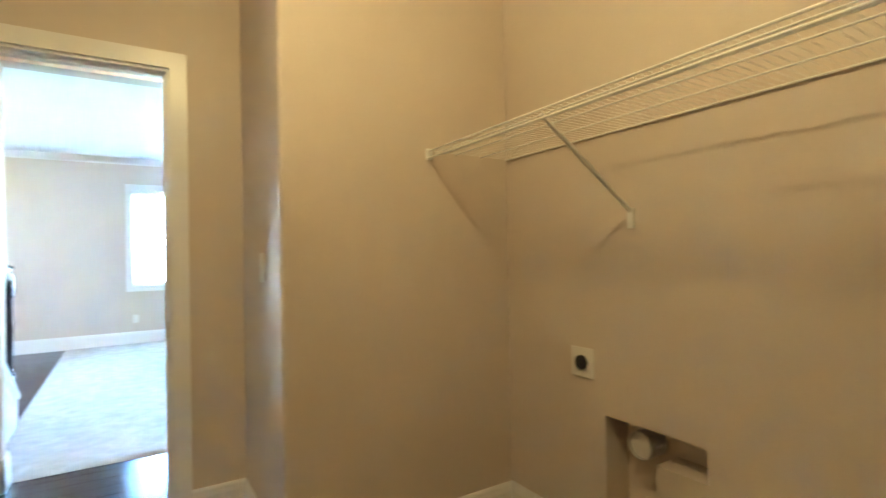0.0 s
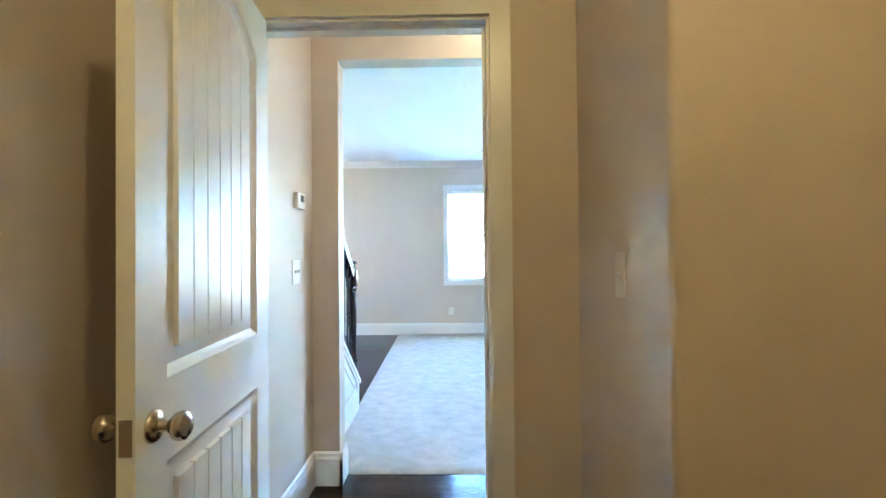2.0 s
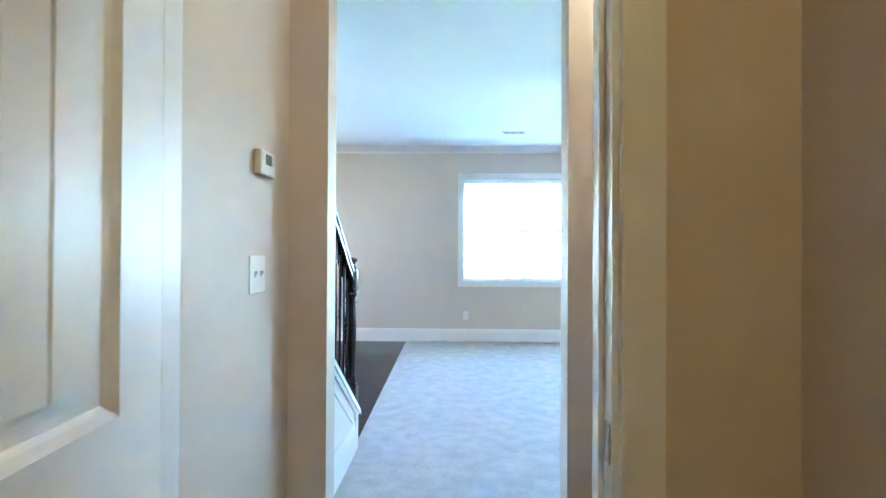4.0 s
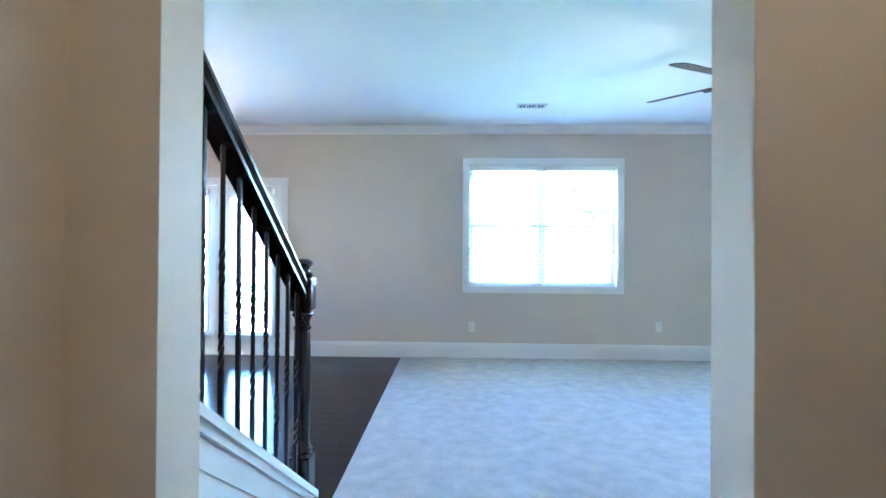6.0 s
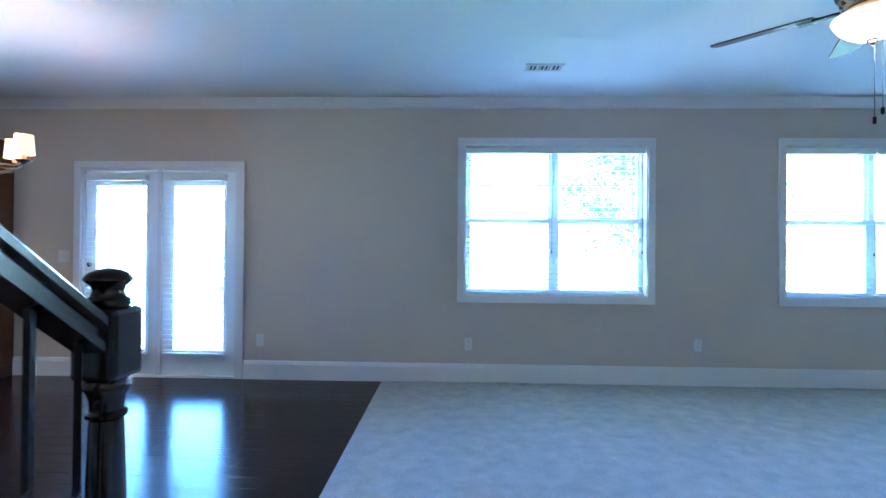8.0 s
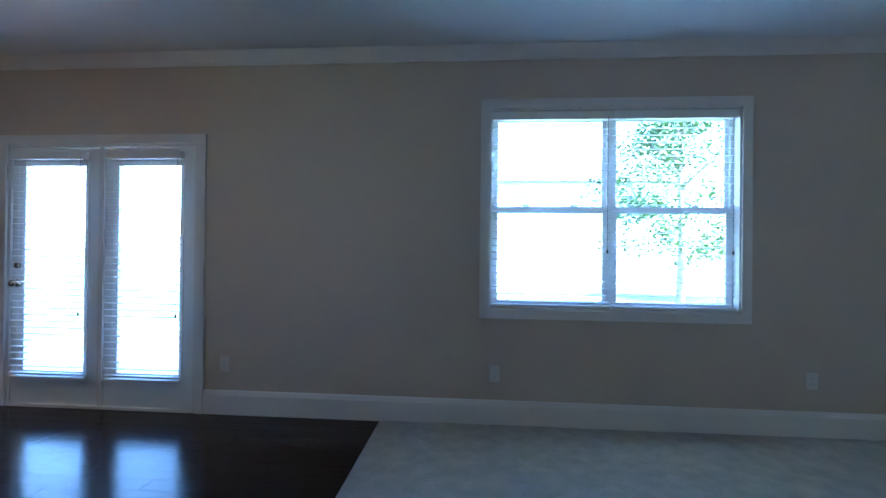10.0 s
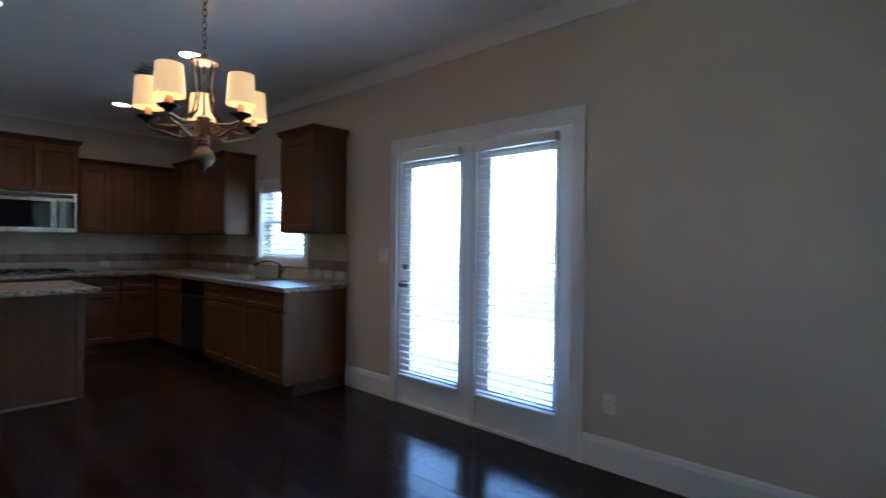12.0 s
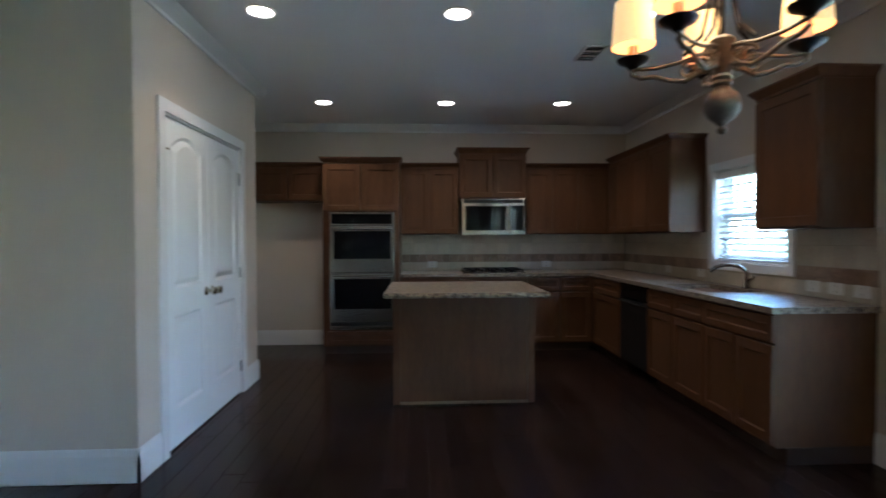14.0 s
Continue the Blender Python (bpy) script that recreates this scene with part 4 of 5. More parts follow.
# microwave
mw = thing("microwave", -7.3, -1.755, 1.36, "stainless steel over-range microwave under the cabinet", "microwave")
MX = -7.118
box("case", -7.49, MX, -2.13, -1.38, 1.352, 1.786, STEEL, mw, bevel=0.004)
box("vent_strip", MX, MX + 0.012, -2.10, -1.41, 1.737, 1.776, BLACK, mw, "black top vent strip")
d = box("door", MX, MX + 0.024, -2.128, -1.56, 1.356, 1.730, STEEL, mw, bevel=0.005)
box("window", MX + 0.022, MX + 0.027, -2.085, -1.615, 1.41, 1.695, BLKGLASS, d, "black glass window")
bm = bmesh.new()
add_tube(bm, [(MX + 0.024, -1.592, 1.42), (MX + 0.055, -1.592, 1.43), (MX + 0.060, -1.592, 1.55), (MX + 0.055, -1.592, 1.67), (MX + 0.024, -1.592, 1.68)], 0.010, 10)
part("handle", bm, STEEL, d, smooth=True)
cp = box("control_panel", MX, MX + 0.022, -1.555, -1.382, 1.356, 1.730, STEEL, mw, bevel=0.004)
box("keypad", MX + 0.020, MX + 0.0245, -1.550, -1.398, 1.41, 1.700, BLKGLASS, cp, "black glass keypad")
# cooktop
ck = thing("cooktop", -7.16, -1.775, Z1, "gas cooktop with black grates on the granite", "cooktop")
box("pan", -7.41, -6.91, -2.13, -1.41, Z1, Z1 + 0.012, STEEL, ck, bevel=0.004)
for gy in (-2.0, -1.77, -1.54):
    bm = bmesh.new()
    for a in (-0.10, 0.0, 0.10):
        add_box(bm, -7.38, -6.95, gy + a - 0.005, gy + a + 0.005, Z1 + 0.030, Z1 + 0.042)
    for a in (-7.375, -7.165, -6.955):
        add_box(bm, a - 0.005, a + 0.005, gy - 0.105, gy + 0.105, Z1 + 0.030, Z1 + 0.042)
    for a in (-7.375, -6.955):
        for b in (-0.1, 0.1):
            add_box(bm, a - 0.006, a + 0.006, gy + b - 0.006, gy + b + 0.006, Z1 + 0.012, Z1 + 0.030)
    part("grate", bm, IRON, ck, "cast-iron grate")
    for bx in (-7.27, -7.06):
        bm = bmesh.new()
        add_lathe(bm, [(0.04, Z1 + 0.012), (0.04, Z1 + 0.022), (0.03, Z1 + 0.028), (0, Z1 + 0.029)], bx, gy, 16)
        part("burner", bm, IRON, ck, smooth=True)


# ---------- plates, vents, small fixtures ----------
def plate(name, x, y, z, rz, w, h, kind, label, group):
    """A wall plate whose face looks along local -y."""
    e = thing(name, x, y, z, label, "outlet" if kind == "outlet" else "switch", group, rz=rz)
    box("cover_plate", -w / 2, w / 2, -0.006, -0.0005, -h / 2, h / 2, PLASTIC, e, bevel=0.0025, local=True)
    if kind == "outlet":
        for dz in (-0.02, 0.02):
            s = box("socket", -0.016, 0.016, -0.0085, -0.006, dz - 0.014, dz + 0.014, PLASTIC, e, bevel=0.002, local=True)
            for dx in (-0.006, 0.006):
                box("slot", dx - 0.001, dx + 0.001, -0.0090, -0.0085, dz - 0.004, dz + 0.005, BLACK, s, local=True)
    else:
        n = max(1, round(w / 0.07))
        for i in range(n):
            cx = (i - (n - 1) / 2) * 0.046
            bm = bmesh.new()
            add_prism(bm, [(-0.006, -0.010), (-0.016, 0.008), (-0.013, 0.012), (-0.006, 0.010)], 'x', cx - 0.005, cx + 0.005)
            part("toggle", bm, PLASTIC, e, local=True)
    return e


for ox, oz in ((0.53, 0.37), (2.70, 0.39), (-1.50, 0.38)):
    plate("outlet", ox, 0, oz, 0, 0.072, 0.115, "outlet", "white duplex outlet low on the wall", "wall outlets")
plate("light_switch", -3.47, 0, 1.18, 0, 0.118, 0.115, "switch", "white double switch beside the patio doors", "")
plate("light_switch", -0.215, -5.42, 1.172, 90, 0.118, 0.118, "switch", "white double toggle switch in the hall", "")
plate("light_switch", 0.997, -6.54, 1.192, -90, 0.072, 0.118, "switch", "white single switch on the laundry wall", "")
for sx in (-4.43, -4.25, -4.06):
    plate("outlet", sx, -0.009, 0.985, 0, 0.115, 0.075, "outlet", "white outlet plate on the tiled backsplash", "backsplash plates")
plate("outlet", -7.491, -2.47, 0.99, 90, 0.115, 0.075, "outlet", "white outlet plate on the tiled backsplash", "backsplash plates")
plate("outlet", -7.491, -1.02, 0.99, 90, 0.115, 0.075, "outlet", "white outlet plate on the tiled backsplash", "backsplash plates")
plate("outlet", -6.35, -0.009, 0.985, 0, 0.115, 0.075, "outlet", "white outlet plate on the tiled backsplash", "backsplash plates")
plate("outlet", -5.75, -0.009, 0.985, 0, 0.115, 0.075, "outlet", "white outlet plate on the tiled backsplash", "backsplash plates")

th = thing("thermostat", -0.215, -5.39, 1.524, "white thermostat with grey display on the hall wall", "thermostat", rz=90)
box("case", -0.06, 0.06, -0.026, -0.0005, -0.04, 0.04, PLASTIC, th, bevel=0.006, local=True)
box("display", -0.025, 0.022, -0.0275, -0.026, -0.005, 0.028, LCD, th, "grey liquid-crystal display", local=True)
for k in range(2):
    box("button", 0.035, 0.05, -0.029, -0.026, -0.002 + k * 0.018, 0.010 + k * 0.018, PLASTIC, th, bevel=0.001, local=True)


def ceiling_vent(x, y, w, d, label, lean=1):
    e = thing("ceiling_vent", x, y, 2.729, label, "vent", "ceiling vents")
    bm = bmesh.new()
    for q in ((-w / 2, w / 2, -d / 2, -d / 2 + 0.02), (-w / 2, w / 2, d / 2 - 0.02, d / 2), (-w / 2, -w / 2 + 0.02, -d / 2 + 0.02, d / 2 - 0.02), (w / 2 - 0.02, w / 2, -d / 2 + 0.02, d / 2 - 0.02)):
        add_box(bm, *q, -0.010, 0.0)
    for k in (-1, 1):
        add_box(bm, k * w / 6 - 0.006, k * w / 6 + 0.006, -d / 2 + 0.02, d / 2 - 0.02, -0.009, 0)
    part("frame", bm, WHITE, e, local=True)
    box("backing", -w / 2 + 0.02, w / 2 - 0.02, -d / 2 + 0.02, d / 2 - 0.02, -0.001, 0.0, BLACK, e, local=True)
    n = 9
    for i in range(n):
        xx = -w / 2 + 0.03 + (w - 0.06) * i / (n - 1)
        bm = bmesh.new()
        add_prism(bm, [(xx - lean * 0.007, -0.009), (xx + lean * 0.005, -0.0015), (xx + lean * 0.007, -0.0015), (xx - lean * 0.005, -0.009)], 'y', -d / 2 + 0.02, d / 2 - 0.02)
        part("slat", bm, WHITE, e, local=True)
    return e


ceiling_vent(1.10, -0.83, 0.30, 0.15, "white slatted ceiling air vent in the living room")
ceiling_vent(-5.02, -1.32, 0.32, 0.17, "white slatted ceiling air vent in the kitchen", -1)
ceiling_vent(4.24, -0.78, 0.30, 0.15, "white slatted ceiling air vent in the living room")
first = None
for cx, cy in CANS:
    if first is None:
        first = thing("recessed_light", cx, cy, 2.729, "lit recessed ceiling light with white trim ring", "ceiling light", "kitchen recessed lights")
        bm = bmesh.new()
        n = 28
        prof = [(0.098, 0.0), (0.098, -0.004), (0.088, -0.008), (0.076, -0.004), (0.074, 0.0)]
        rings = [[bm.verts.new((r * math.cos(2 * math.pi * i / n), r * math.sin(2 * math.pi * i / n), z)) for i in range(n)] for r, z in prof]
        for a, b in zip(rings, rings[1:]):
            for i in range(n):
                bm.faces.new((a[i], a[(i + 1) % n], b[(i + 1) % n], b[i]))
        part("trim_ring", bm, WHITE, first, smooth=True, local=True)
        bm = bmesh.new()
        add_lathe(bm, [(0.074, -0.001), (0.05, -0.003), (0.0, -0.004)], n=24)
        part("diffuser", bm, CANGLOW, first, "glowing warm white bulb face", smooth=True, local=True)
    else:
        copy_thing(first, pose(cx, cy, 2.729))
ll = thing("laundry_light", 0.80, -7.95, 2.73, "flush dome laundry ceiling light, lit", "ceiling light")
bm = bmesh.new()
add_lathe(bm, [(0.15, 0.0), (0.15, -0.02), (0.13, -0.025), (0.0, -0.026)], n=28)
part("pan", bm, NICKEL, ll, smooth=True, local=True)

# Fixture for the assumed hall lamp; it is never in view.
hl = thing("hall_light", 1.05, -5.62, 2.73, "flush hall ceiling light out of view, assumed from the warm walls", "ceiling light")
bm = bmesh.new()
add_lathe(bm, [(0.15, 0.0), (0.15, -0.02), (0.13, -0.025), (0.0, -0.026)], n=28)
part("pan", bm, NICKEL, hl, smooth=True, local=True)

# ---------- chandelier ----------
ch = thing("chandelier", -2.46, -1.88, 1.565, "five-arm aged bronze chandelier with lit fabric shades", "chandelier", rz=8)
bm = bmesh.new()
add_lathe(bm, [(0.0, 0.0), (0.010, 0.006), (0.012, 0.014), (0.008, 0.022), (0.014, 0.030), (0.030, 0.042), (0.041, 0.060), (0.043, 0.078), (0.036, 0.098), (0.022, 0.112), (0.018, 0.120), (0.025, 0.127), (0.022, 0.1345)], n=28)
part("finial", bm, BRONZE, ch, smooth=True, local=True)
bm = bmesh.new()
add_lathe(bm, [(0.022, 0.135), (0.026, 0.142), (0.020, 0.150), (0.022, 0.165), (0.028, 0.20), (0.030, 0.235), (0.020, 0.245), (0.0, 0.25)], n=24)
part("body", bm, BRONZE, ch, smooth=True, local=True)
bm = bmesh.new()
add_lathe(bm, [(0.0, 0.455), (0.035, 0.458), (0.055, 0.466), (0.058, 0.474), (0.045, 0.480), (0.016, 0.488), (0.010, 0.505), (0.0, 0.506)], n=24)
part("top_plate", bm, BRONZE, ch, smooth=True, local=True)
bm = bmesh.new()
add_tube(bm, [(0, 0, 0.24), (0, 0, 0.46)], 0.005, 8)
part("stem", bm, DKBRONZE, ch, local=True)
for k in range(5):
    a = 2 * math.pi * k / 5 - 1.11
    ca, sa = math.cos(a), math.sin(a)
    R = 0.215

    def P(r, z):
        return (ca * r, sa * r, z)
    bm = bmesh.new()
    add_tube(bm, [P(0.022, 0.20), P(0.05, 0.165), P(0.085, 0.150), P(0.12, 0.158), P(0.16, 0.175), P(0.195, 0.178), P(R, 0.19), P(R, 0.215)], 0.0065, 8)
    add_tube(bm, [P(0.045 + 0.030 * (1 - i / 26) * math.cos(i * 0.55), 0.185 + 0.032 * (1 - i / 26) * math.sin(i * 0.55)) for i in range(22)], 0.005, 6)
    add_tube(bm, [P(0.075 + 0.024 * (1 - i / 24) * math.cos(3.1 - i * 0.5), 0.178 + 0.026 * (1 - i / 24) * math.sin(3.1 - i * 0.5)) for i in range(18)], 0.005, 6)
    add_tube(bm, [P(0.03, 0.215), P(0.10, 0.200), P(0.16, 0.197), P(R, 0.205)], 0.005, 6)
    arm = part("arm", bm, BRONZE, ch, "scrolled bronze arm", smooth=True, local=True)
    bm = bmesh.new()
    add_lathe(bm, [(0.010, 0.205), (0.018, 0.215), (0.040, 0.226), (0.043, 0.232), (0.034, 0.232), (0.014, 0.236), (0.0, 0.237)], ca * R, sa * R, 18)
    part("drip_cup", bm, DKBRONZE, arm, smooth=True, local=True)
    bm = bmesh.new()
    add_lathe(bm, [(0.013, 0.237), (0.013, 0.285), (0.0, 0.286)], ca * R, sa * R, 12)
    part("candle_sleeve", bm, PLASTIC, arm, smooth=True, local=True)
    bm = bmesh.new()
    add_lathe(bm, [(0.0, 0.276), (0.014, 0.28), (0.024, 0.298), (0.024, 0.325), (0.0, 0.342)], ca * R, sa * R, 14)
    part("bulb", bm, BULB, arm, "lit bulb", smooth=True, local=True)
    bm = bmesh.new()
    add_lathe(bm, [(0.056, 0.268), (0.048, 0.388), (0.0465, 0.388), (0.0545, 0.268), (0.056, 0.268)], ca * R, sa * R, 28)
    part("shade", bm, SHADE, arm, "glowing cream fabric drum shade", smooth=True, local=True)
    bm = bmesh.new()
    add_tube(bm, [P(0.045, 0.458), P(0.035, 0.40), P(0.030, 0.33), P(0.045, 0.26), P(0.09, 0.215)], 0.005, 6)
    part("stay", bm, DKBRONZE, ch, smooth=True, local=True)
bm = bmesh.new()
zt = 2.73 - 1.565
nl = 24
for i in range(nl):
    z0 = 0.505 + (zt - 0.53) * i / nl
    pts = []
    for j in range(10):
        b = 2 * math.pi * j / 10
        o = (0.009 * math.cos(b), 0.0)
        zc = z0 + (zt - 0.53) / nl / 2 + 0.0165 * math.sin(b)
        pts.append((o[0], 0, zc) if i % 2 else (0, o[0], zc))
    add_tube(bm, pts, 0.0022, 5, closed=True)
part("chain", bm, DKBRONZE, ch, "bronze link chain", local=True)
bm = bmesh.new()
add_lathe(bm, [(0.0, zt - 0.04), (0.02, zt - 0.038), (0.05, zt - 0.015), (0.062, zt - 0.002), (0.0, zt - 0.001)], n=24)
part("canopy", bm, DKBRONZE, ch, smooth=True, local=True)

# ---------- ceiling fan ----------
fan = thing("ceiling_fan", 2.33, -2.45, 2.73, "five-blade dark ceiling fan with lit glass bowl", "ceiling fan")
fan.scale = (1.04, 1.04, 1.09)
bm = bmesh.new()
add_lathe(bm, [(0.0, -0.11), (0.018, -0.11), (0.03, -0.095), (0.055, -0.05), (0.068, -0.015), (0.07, 0.0), (0.0, 0.0)], n=24)
part("canopy", bm, DKBRONZE, fan, smooth=True, local=True)
bm = bmesh.new()
add_tube(bm, [(0, 0, -0.22), (0, 0, -0.09)], 0.013, 12)
part("downrod", bm, DKBRONZE, fan, local=True)
bm = bmesh.new()
add_lathe(bm, [(0.000, -0.175), (0.024, -0.178), (0.056, -0.190), (0.108, -0.200), (0.134, -0.212), (0.136, -0.240), (0.128, -0.252), (0.000, -0.253)], n=32)
part("motor", bm, DKBRONZE, fan, smooth=True, local=True)
bm = bmesh.new()
add_lathe(bm, [(0.000, -0.250), (0.120, -0.251), (0.122, -0.262), (0.100, -0.285), (0.094, -0.300), (0.104, -0.306), (0.104, -0.314), (0.068, -0.325), (0.064, -0.340), (0.000, -0.341)], n=32)
part("fitter", bm, FITTER, fan, "pale bronze vented light fitter", smooth=True, local=True)
for k in range(14):
    b = 2 * math.pi * (k + 0.5) / 14
    bm = bmesh.new()
    add_box(bm, 0.103, 0.116, -0.008, 0.008, -0.283, -0.264, 0.002)
    bmesh.ops.rotate(bm, verts=bm.verts, cent=(0, 0, 0), matrix=Matrix.Rotation(b, 3, 'Z'))
    part("vent_slot", bm, BLACK, fan, "dark vent slot", local=True)
bm = bmesh.new()
add_lathe(bm, [(0.064, -0.333), (0.120, -0.336), (0.146, -0.341), (0.150, -0.348), (0.144, -0.362), (0.126, -0.390), (0.096, -0.415), (0.056, -0.436), (0.000, -0.445)], n=36)
part("bowl", bm, BOWL, fan, "lit amber glass bowl", smooth=True, local=True)
bm = bmesh.new()
add_lathe(bm, [(0.0, -0.472), (0.006, -0.468), (0.008, -0.458), (0.022, -0.450), (0.022, -0.443), (0.0, -0.44)], n=14)
part("finial", bm, DKBRONZE, fan, smooth=True, local=True)
for dx, ln in ((-0.015, 0.34), (0.02, 0.30)):
    bm = bmesh.new()
    add_tube(bm, [(dx, -0.03, -0.44), (dx, -0.03, -0.44 - ln)], 0.0012, 5)
    add_lathe(bm, [(0.0, -0.47 - ln), (0.007, -0.465 - ln), (0.007, -0.44 - ln), (0.0, -0.435 - ln)], dx, -0.03, 8)
    part("pull_chain", bm, DKBRONZE, fan, local=True)
for k in range(5):
    a = 2 * math.pi * k / 5 + radians(206)
    m = Matrix.Rotation(a, 4, 'Z')
    bm = bmesh.new()
    outl = [(0.21, -0.052), (0.45, -0.066), (0.62, -0.070), (0.655, -0.055), (0.665, 0.0), (0.655, 0.055), (0.62, 0.070), (0.45, 0.066), (0.21, 0.052)]
    add_prism(bm, outl, 'z', -0.003, 0.003)
    bmesh.ops.transform(bm, verts=bm.verts, matrix=m @ Matrix.Translation((0, 0, -0.285)) @ Matrix.Rotation(radians(-13), 4, 'X'))
    bl = part("blade", bm, BLADE, fan, "dark walnut fan blade", local=True)
    bm = bmesh.new()
    add_box(bm, 0.115, 0.27, -0.012, 0.012, -0.300, -0.291)
    add_box(bm, 0.22, 0.28, -0.035, 0.035, -0.2975, -0.2915)
    bmesh.ops.transform(bm, verts=bm.verts, matrix=m)
    part("blade_bracket", bm, DKBRONZE, bl, local=True)

# ---------- laundry fittings ----------
sh = thing("wire_shelf", 1.83, -8.2, 1.66, "white vinyl-coated wire shelf over the laundry hookups", "shelf")
SX0, SX1, SY0, SY1, SZ = 1.610, 2.022, -9.75, -6.842, 1.665
for nm, xx, zz, r in (("front_wire", SX0, SZ, 0.0042), ("lip_wire", SX0, SZ - 0.028, 0.0042), ("deck_wire", SX0 + 0.035, SZ - 0.004, 0.003), ("deck_wire", SX0 + 0.075, SZ - 0.004, 0.003), ("deck_wire", 1.745, SZ - 0.004, 0.003), ("deck_wire", 1.88, SZ - 0.004, 0.003), ("back_wire", SX1, SZ - 0.004, 0.0036)):
    bm = bmesh.new()
    add_tube(bm, [(xx, SY0, zz), (xx, SY1, zz)], r, 8)
    part(nm, bm, WIRE, sh, smooth=True)
bm = bmesh.new()
y = SY0 + 0.01
while y < SY1:
    add_tube(bm, [(SX0, y, SZ - 0.028), (SX0, y, SZ + 0.003), (SX1, y, SZ + 0.001)], 0.0009, 4)
    y += 0.0254
tagged(part("cross_wires", bm, WIRE, sh), kind="stuff")
for by in (-7.52, -8.42, -9.32):
    bm = bmesh.new()
    add_tube(bm, [(SX0 + 0.005, by, SZ - 0.012), (2.022, by, 1.37)], 0.0075, 8)
    add_box(bm, 2.018, 2.029, by - 0.012, by + 0.012, 1.31, 1.38)
    part("brace", bm, WIRE, sh, "diagonal white support brace")
box("end_bracket", SX0 - 0.012, SX0 + 0.02, SY1 - 0.004, SY1 + 0.005, SZ - 0.035, SZ + 0.012, WIRE, sh, bevel=0.003)
do = thing("dryer_outlet", 2.03, -7.281, 0.805, "white dryer receptacle plate with round black socket", "outlet", rz=-90)
box("cover_plate", -0.057, 0.057, -0.006, -0.0005, -0.057, 0.057, PLASTIC, do, bevel=0.003, local=True)
bm = bmesh.new()
add_lathe(bm, [(0.028, 0.0), (0.028, 0.010), (0.024, 0.012), (0.0, 0.012)], n=20)
bmesh.ops.rotate(bm, verts=bm.verts, cent=(0, 0, 0), matrix=Matrix.Rotation(radians(90), 3, 'X'))
bmesh.ops.translate(bm, verts=bm.verts, vec=(0, -0.005, 0))
part("socket", bm, BLACK, do, "round black socket", smooth=True, local=True)
vb = thing("vent_box", 2.10, -7.515, 0.28, "recessed dryer vent box with a round duct", "vent")
bm = bmesh.new()
add_lathe(bm, [(0.050, -0.02), (0.050, 0.075), (0.046, 0.075), (0.046, -0.02)], n=24)
bmesh.ops.rotate(bm, verts=bm.verts, cent=(0, 0, 0), matrix=Matrix.Rotation(radians(-90), 3, 'Y'))
bmesh.ops.translate(bm, verts=bm.verts, vec=(2.135, -7.505, 0.545))
part("duct", bm, DUCT, vb, "round metal duct stub", smooth=True)
bm = bmesh.new()
add_lathe(bm, [(0.045, 0.0), (0.0, 0.006)], n=24)
bmesh.ops.rotate(bm, verts=bm.verts, cent=(0, 0, 0), matrix=Matrix.Rotation(radians(-90), 3, 'Y'))
bmesh.ops.translate(bm, verts=bm.verts, vec=(2.075, -7.505, 0.545))
part("duct_cap", bm, PLASTIC, vb, "white duct cap", smooth=True)
box("liner", 2.031, 2.149, -7.5945, -7.591, 0.281, 0.514, DUCT, vb)

# ---------- outside ----------
bm = bmesh.new()
bmesh.ops.create_grid(bm, x_segments=60, y_segments=60, size=0.5)
for v in bm.verts:
    x, y = v.co.x, v.co.y
    v.co = Vector((x * 900, y * 900, -0.16))
tagged(part("ground", bm, GRASS), "sunlit lawn behind the house", "ground", kind="structure")
tagged(box("pavement", -5.6, 0.2, 0.17, 4.6, -0.155, -0.03, CONCRETE), "pale concrete patio slab outside the glazed doors", "patio", kind="structure")
fence = thing("fence", 0, 15.0, -0.16, "weathered wooden privacy fence behind the yard", "fence")
fb = box("board", 0, 0.13, 14.98, 15.0, -0.16, 1.75, FENCEM, fence)
for i in range(1, 200):
    o = new("board", fb.data)
    o.parent = fence
    o.matrix_parent_inverse = fb.matrix_parent_inverse
    o.location = (-14 + i * 0.145, 0, random.uniform(-0.02, 0.02))
fb.location = (-14, 0, 0)
for i in range(13):
    box("post", -14 + i * 2.4, -13.9 + i * 2.4, 15.02, 15.12, -0.16, 1.7, FENCEM, fence)
for zz in (0.2, 1.4):
    box("rail", -14, 15, 15.001, 15.04, zz, zz + 0.09, FENCEM, fence)
hs = thing("house", 4.0, 30, -0.16, "pale two-storey neighbouring house with grey roof", "house")
box("wall", -3.5, 11.5, 26, 36, -0.16, 5.4, SIDING, hs)
bm = bmesh.new()
add_prism(bm, [(25.4, 5.4), (36.6, 5.4), (31, 8.6)], 'x', -4.0, 12.0)
part("roof", bm, ROOFM, hs)
for wx in (-1.6, 2.4, 5.6, 9.0):
    for wz in (0.7, 3.4):
        w = box("window", wx - 0.5, wx + 0.5, 25.95, 26.0, wz, wz + 1.4, SKYPANE, hs)
        bm = bmesh.new()
        for q in ((-0.58, -0.5, -0.08, 1.48), (0.5, 0.58, -0.08, 1.48), (-0.5, 0.5, 1.4, 1.48), (-0.5, 0.5, -0.08, 0.0), (-0.5, 0.5, 0.67, 0.73)):
            add_box(bm, wx + q[0], wx + q[1], 25.93, 25.99, wz + q[2], wz + q[3])
        part("frame", bm, VINYL, w)


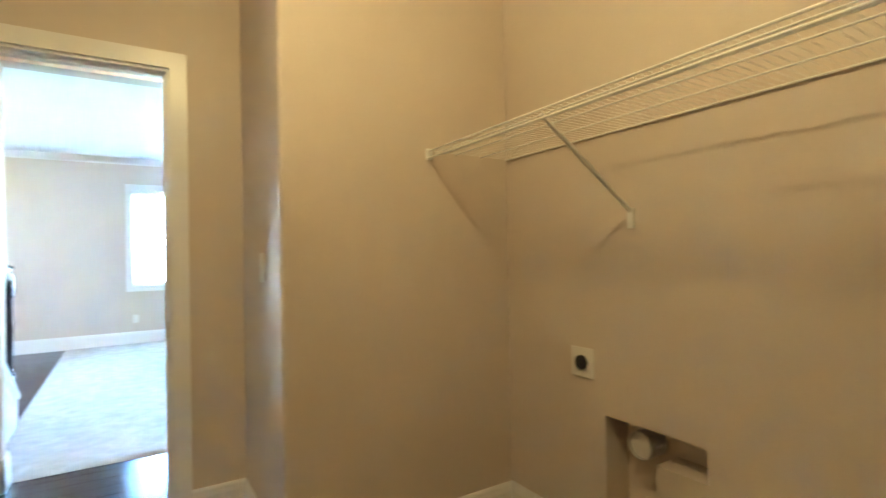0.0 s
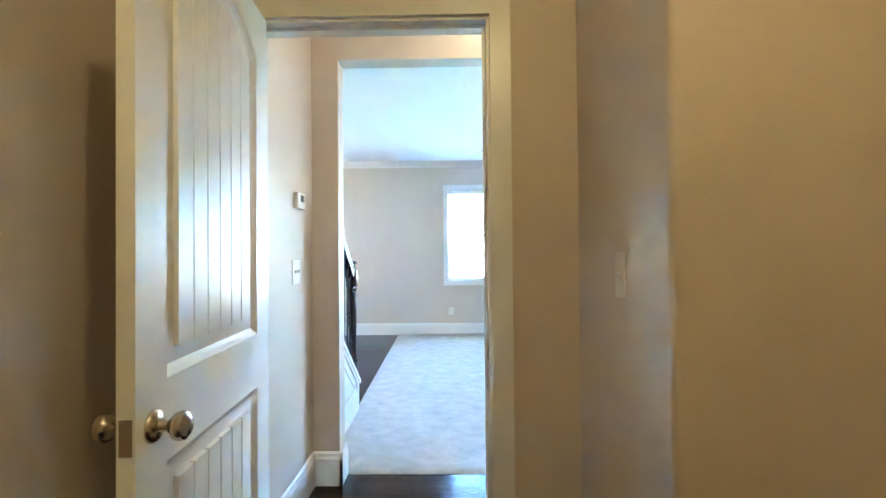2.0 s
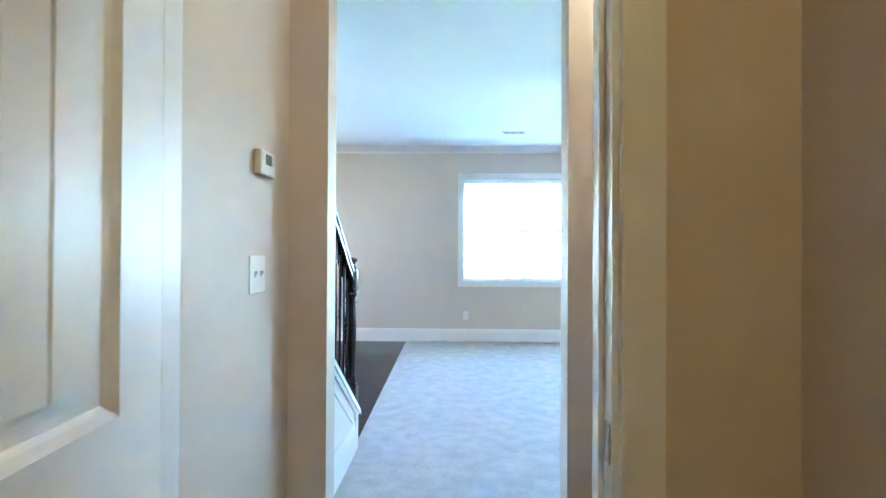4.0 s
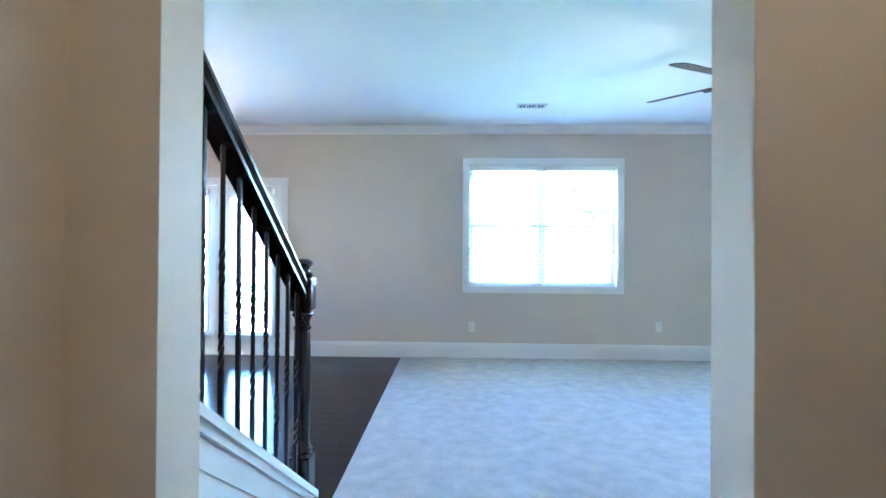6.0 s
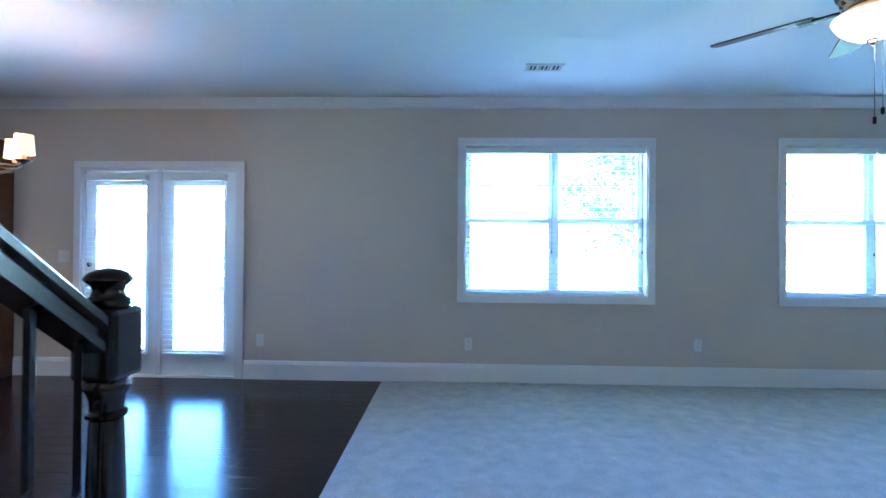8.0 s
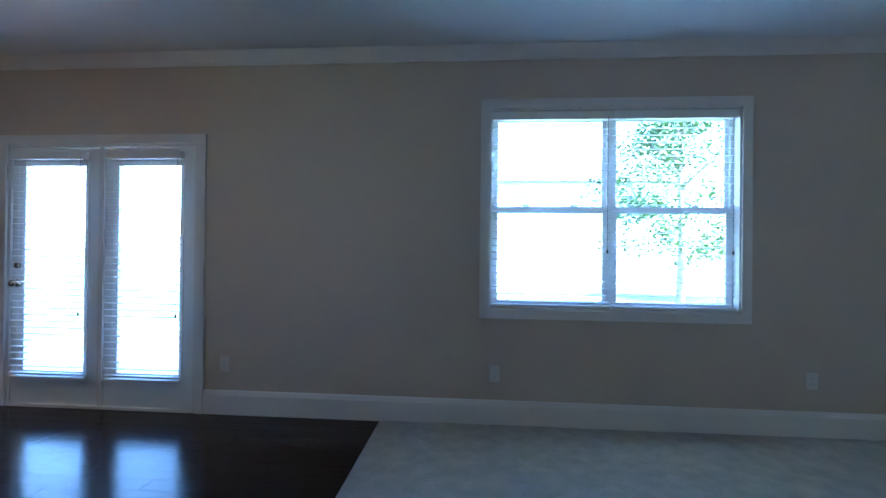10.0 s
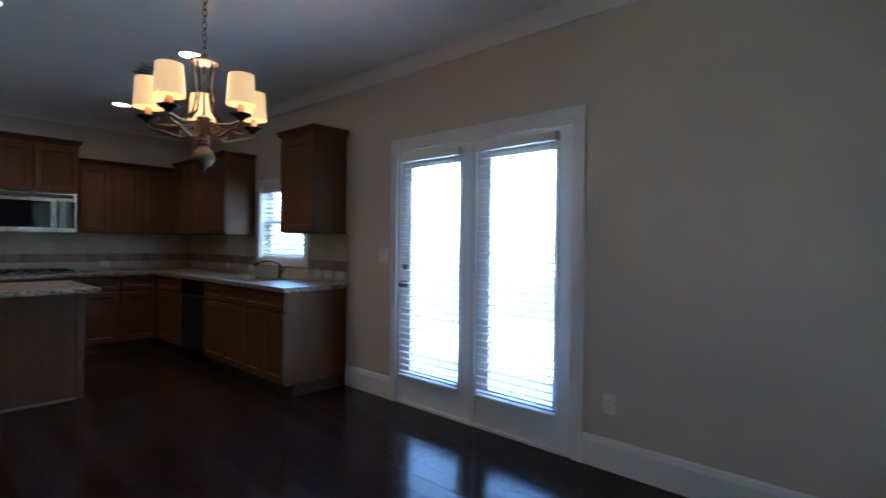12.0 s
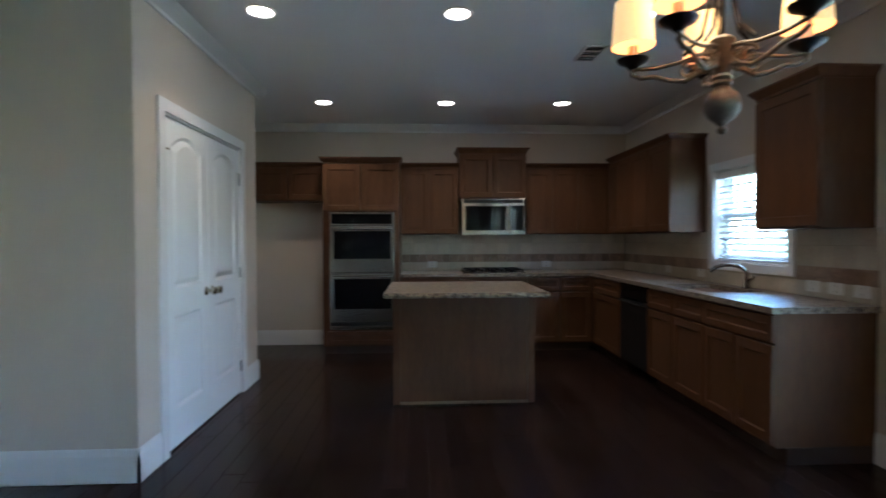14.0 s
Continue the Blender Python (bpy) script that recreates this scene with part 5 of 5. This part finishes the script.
def tree(x, y, h, r, seed):
    rnd = random.Random(seed)
    e = thing("tree", x, y, -0.16, "leafy young tree in the back yard", "tree", "yard trees")
    bm = bmesh.new()
    add_tube(bm, [(0, 0, 0), (0.03, 0.02, h * 0.3), (-0.02, 0.03, h * 0.6), (0.02, 0, h * 0.9)], [0.11, 0.085, 0.05, 0.02], 10)
    for i in range(12):
        a = rnd.uniform(0, 6.28)
        z = h * rnd.uniform(0.35, 0.8)
        l = r * rnd.uniform(0.5, 0.95)
        add_tube(bm, [(0, 0, z), (math.cos(a) * l * 0.5, math.sin(a) * l * 0.5, z + l * 0.3), (math.cos(a) * l, math.sin(a) * l, z + l * 0.45)], [0.035, 0.02, 0.008], 6)
    part("trunk", bm, BARK, e, local=True)
    vs, fs = [], []
    clumps = []
    for i in range(105):
        a = rnd.uniform(0, 6.28)
        t = rnd.uniform(0, 1)
        z = h * (0.24 + 0.76 * t)
        rr = r * (1 - abs(t - 0.35) ** 1.5 * 1.4) * math.sqrt(rnd.uniform(0.05, 1))
        clumps.append(Vector((math.cos(a) * rr, math.sin(a) * rr, z)))
    for c in clumps:
        for j in range(75):
            p = c + Vector((rnd.gauss(0, 0.22), rnd.gauss(0, 0.22), rnd.gauss(0, 0.18)))
            u = Vector((rnd.uniform(-1, 1), rnd.uniform(-1, 1), rnd.uniform(-0.6, 0.6))).normalized()
            w = u.cross(Vector((rnd.uniform(-1, 1), rnd.uniform(-1, 1), 1))).normalized()
            s = rnd.uniform(0.05, 0.085)
            b = len(vs)
            vs += [p - u * s, p + w * s * 0.5, p + u * s, p - w * s * 0.5]
            fs.append((b, b + 1, b + 2, b + 3))
    me = bpy.data.meshes.new("crown")
    me.from_pydata([tuple(v) for v in vs], [], fs)
    me.materials.append(LEAF)
    cr = new("crown", me)
    cr.parent = e
    return e


tree(5.15, 8.8, 5.4, 2.0, 3)
tree(9.5, 12.0, 6.0, 2.0, 5)
tree(-4.2, 12.5, 5.5, 1.8, 8)

# ---------- backsplash tiles ----------
bm = bmesh.new()
add_box(bm, -0.5, 0.5, -1.0, 0.0, -0.5, 0.5)
es = [e for e in bm.edges if all(v.co.y < -0.9 for v in e.verts)]
bmesh.ops.bevel(bm, geom=es, offset=0.03, segments=1, affect='EDGES')
TILE_MESH = bpy.data.meshes.new("tile")
bm.to_mesh(TILE_MESH)
bm.free()
TILE_MESH.materials.append(TILE)
ACC_MESH = TILE_MESH.copy()
ACC_MESH.materials.clear()
ACC_MESH.materials.append(ACCENT)


def splash(name, x, y, rz, runs, label):
    """Tiles over a grout bed; runs of (a0, a1, top) along local x."""
    e = thing(name, x, y, Z1, label, "backsplash", kind="structure", rz=rz)
    for a0, a1, top in runs:
        box("grout_bed", a0, a1, -0.005, -0.0005, 0.0, top - Z1, GROUT, e, local=True)
        for z0, z1, tw, mesh in ((0.0, 0.105, 0.152, TILE_MESH), (0.105, 0.205, 0.10, ACC_MESH), (0.205, 0.345, 0.152, TILE_MESH), (0.345, 0.452, 0.152, TILE_MESH)):
            z1 = min(z1, top - Z1)
            if z1 - z0 < 0.02:
                continue
            n = max(1, round((a1 - a0) / tw))
            st = (a1 - a0) / n
            for i in range(n):
                o = new("tile", mesh)
                o.parent = e
                o.location = (a0 + st * (i + 0.5), -0.003, (z0 + z1) / 2)
                o.scale = (st - 0.004, 0.006 + random.uniform(-0.0004, 0.0004), z1 - z0 - 0.004)


splash("backsplash", KW, -2.85, 90, [(0.0, 2.846, UB)], "cream tiled backsplash with brown accent strip behind the cooktop")
splash("backsplash", -7.49, 0, 0, [(0.0, 1.86, UB), (1.86, 2.90, 1.03), (2.90, 3.53, UB)], "cream tiled backsplash with brown accent strip by the sink")

# ---------- floor planks ----------
bm = bmesh.new()
add_box(bm, -0.5, 0.5, -0.5, 0.5, -0.008, 0.0)
es = [e for e in bm.edges if all(v.co.z > -0.001 for v in e.verts)]
for v in bm.verts:
    v.co.y *= 0.1265
bmesh.ops.bevel(bm, geom=es, offset=0.0012, segments=1, affect='EDGES')
PLANK_MESH = bpy.data.meshes.new("plank")
bm.to_mesh(PLANK_MESH)
bm.free()
PLANK_MESH.materials.append(PLANK)
rnd = random.Random(11)


def lay(x0, x1, y0, y1, made):
    """Planks along x; made(x, y, length) lays one."""
    y = y0
    while y < y1 - 0.01:
        x = x0 - rnd.uniform(0, 0.9)
        while x < x1:
            l = rnd.choice((0.9, 1.2, 1.2, 1.5, 1.8))
            a, b = max(x, x0), min(x + l, x1)
            if b - a > 0.02:
                made(a, y, b - a)
            x += l
        y += 0.1275


def single(x, y, l):
    o = new("plank", PLANK_MESH)
    o.parent = floor
    o.location = (x + l / 2, y + 0.0637, rnd.uniform(-0.0006, 0.0))
    o.scale = (l - 0.0015, 1, 1)


lay(-7.50, -0.20, -4.886, 0.0, single)
lay(-0.215, 2.20, -5.985, -5.01, single)
bm = bmesh.new()


def joined(x, y, l):
    add_box(bm, x, x + l - 0.0015, y, y + 0.1265, -0.008, 0.0)


lay(-0.5, 2.03, -9.78, -5.99, joined)
tagged(part("planks", bm, PLANK, floor), kind="stuff")
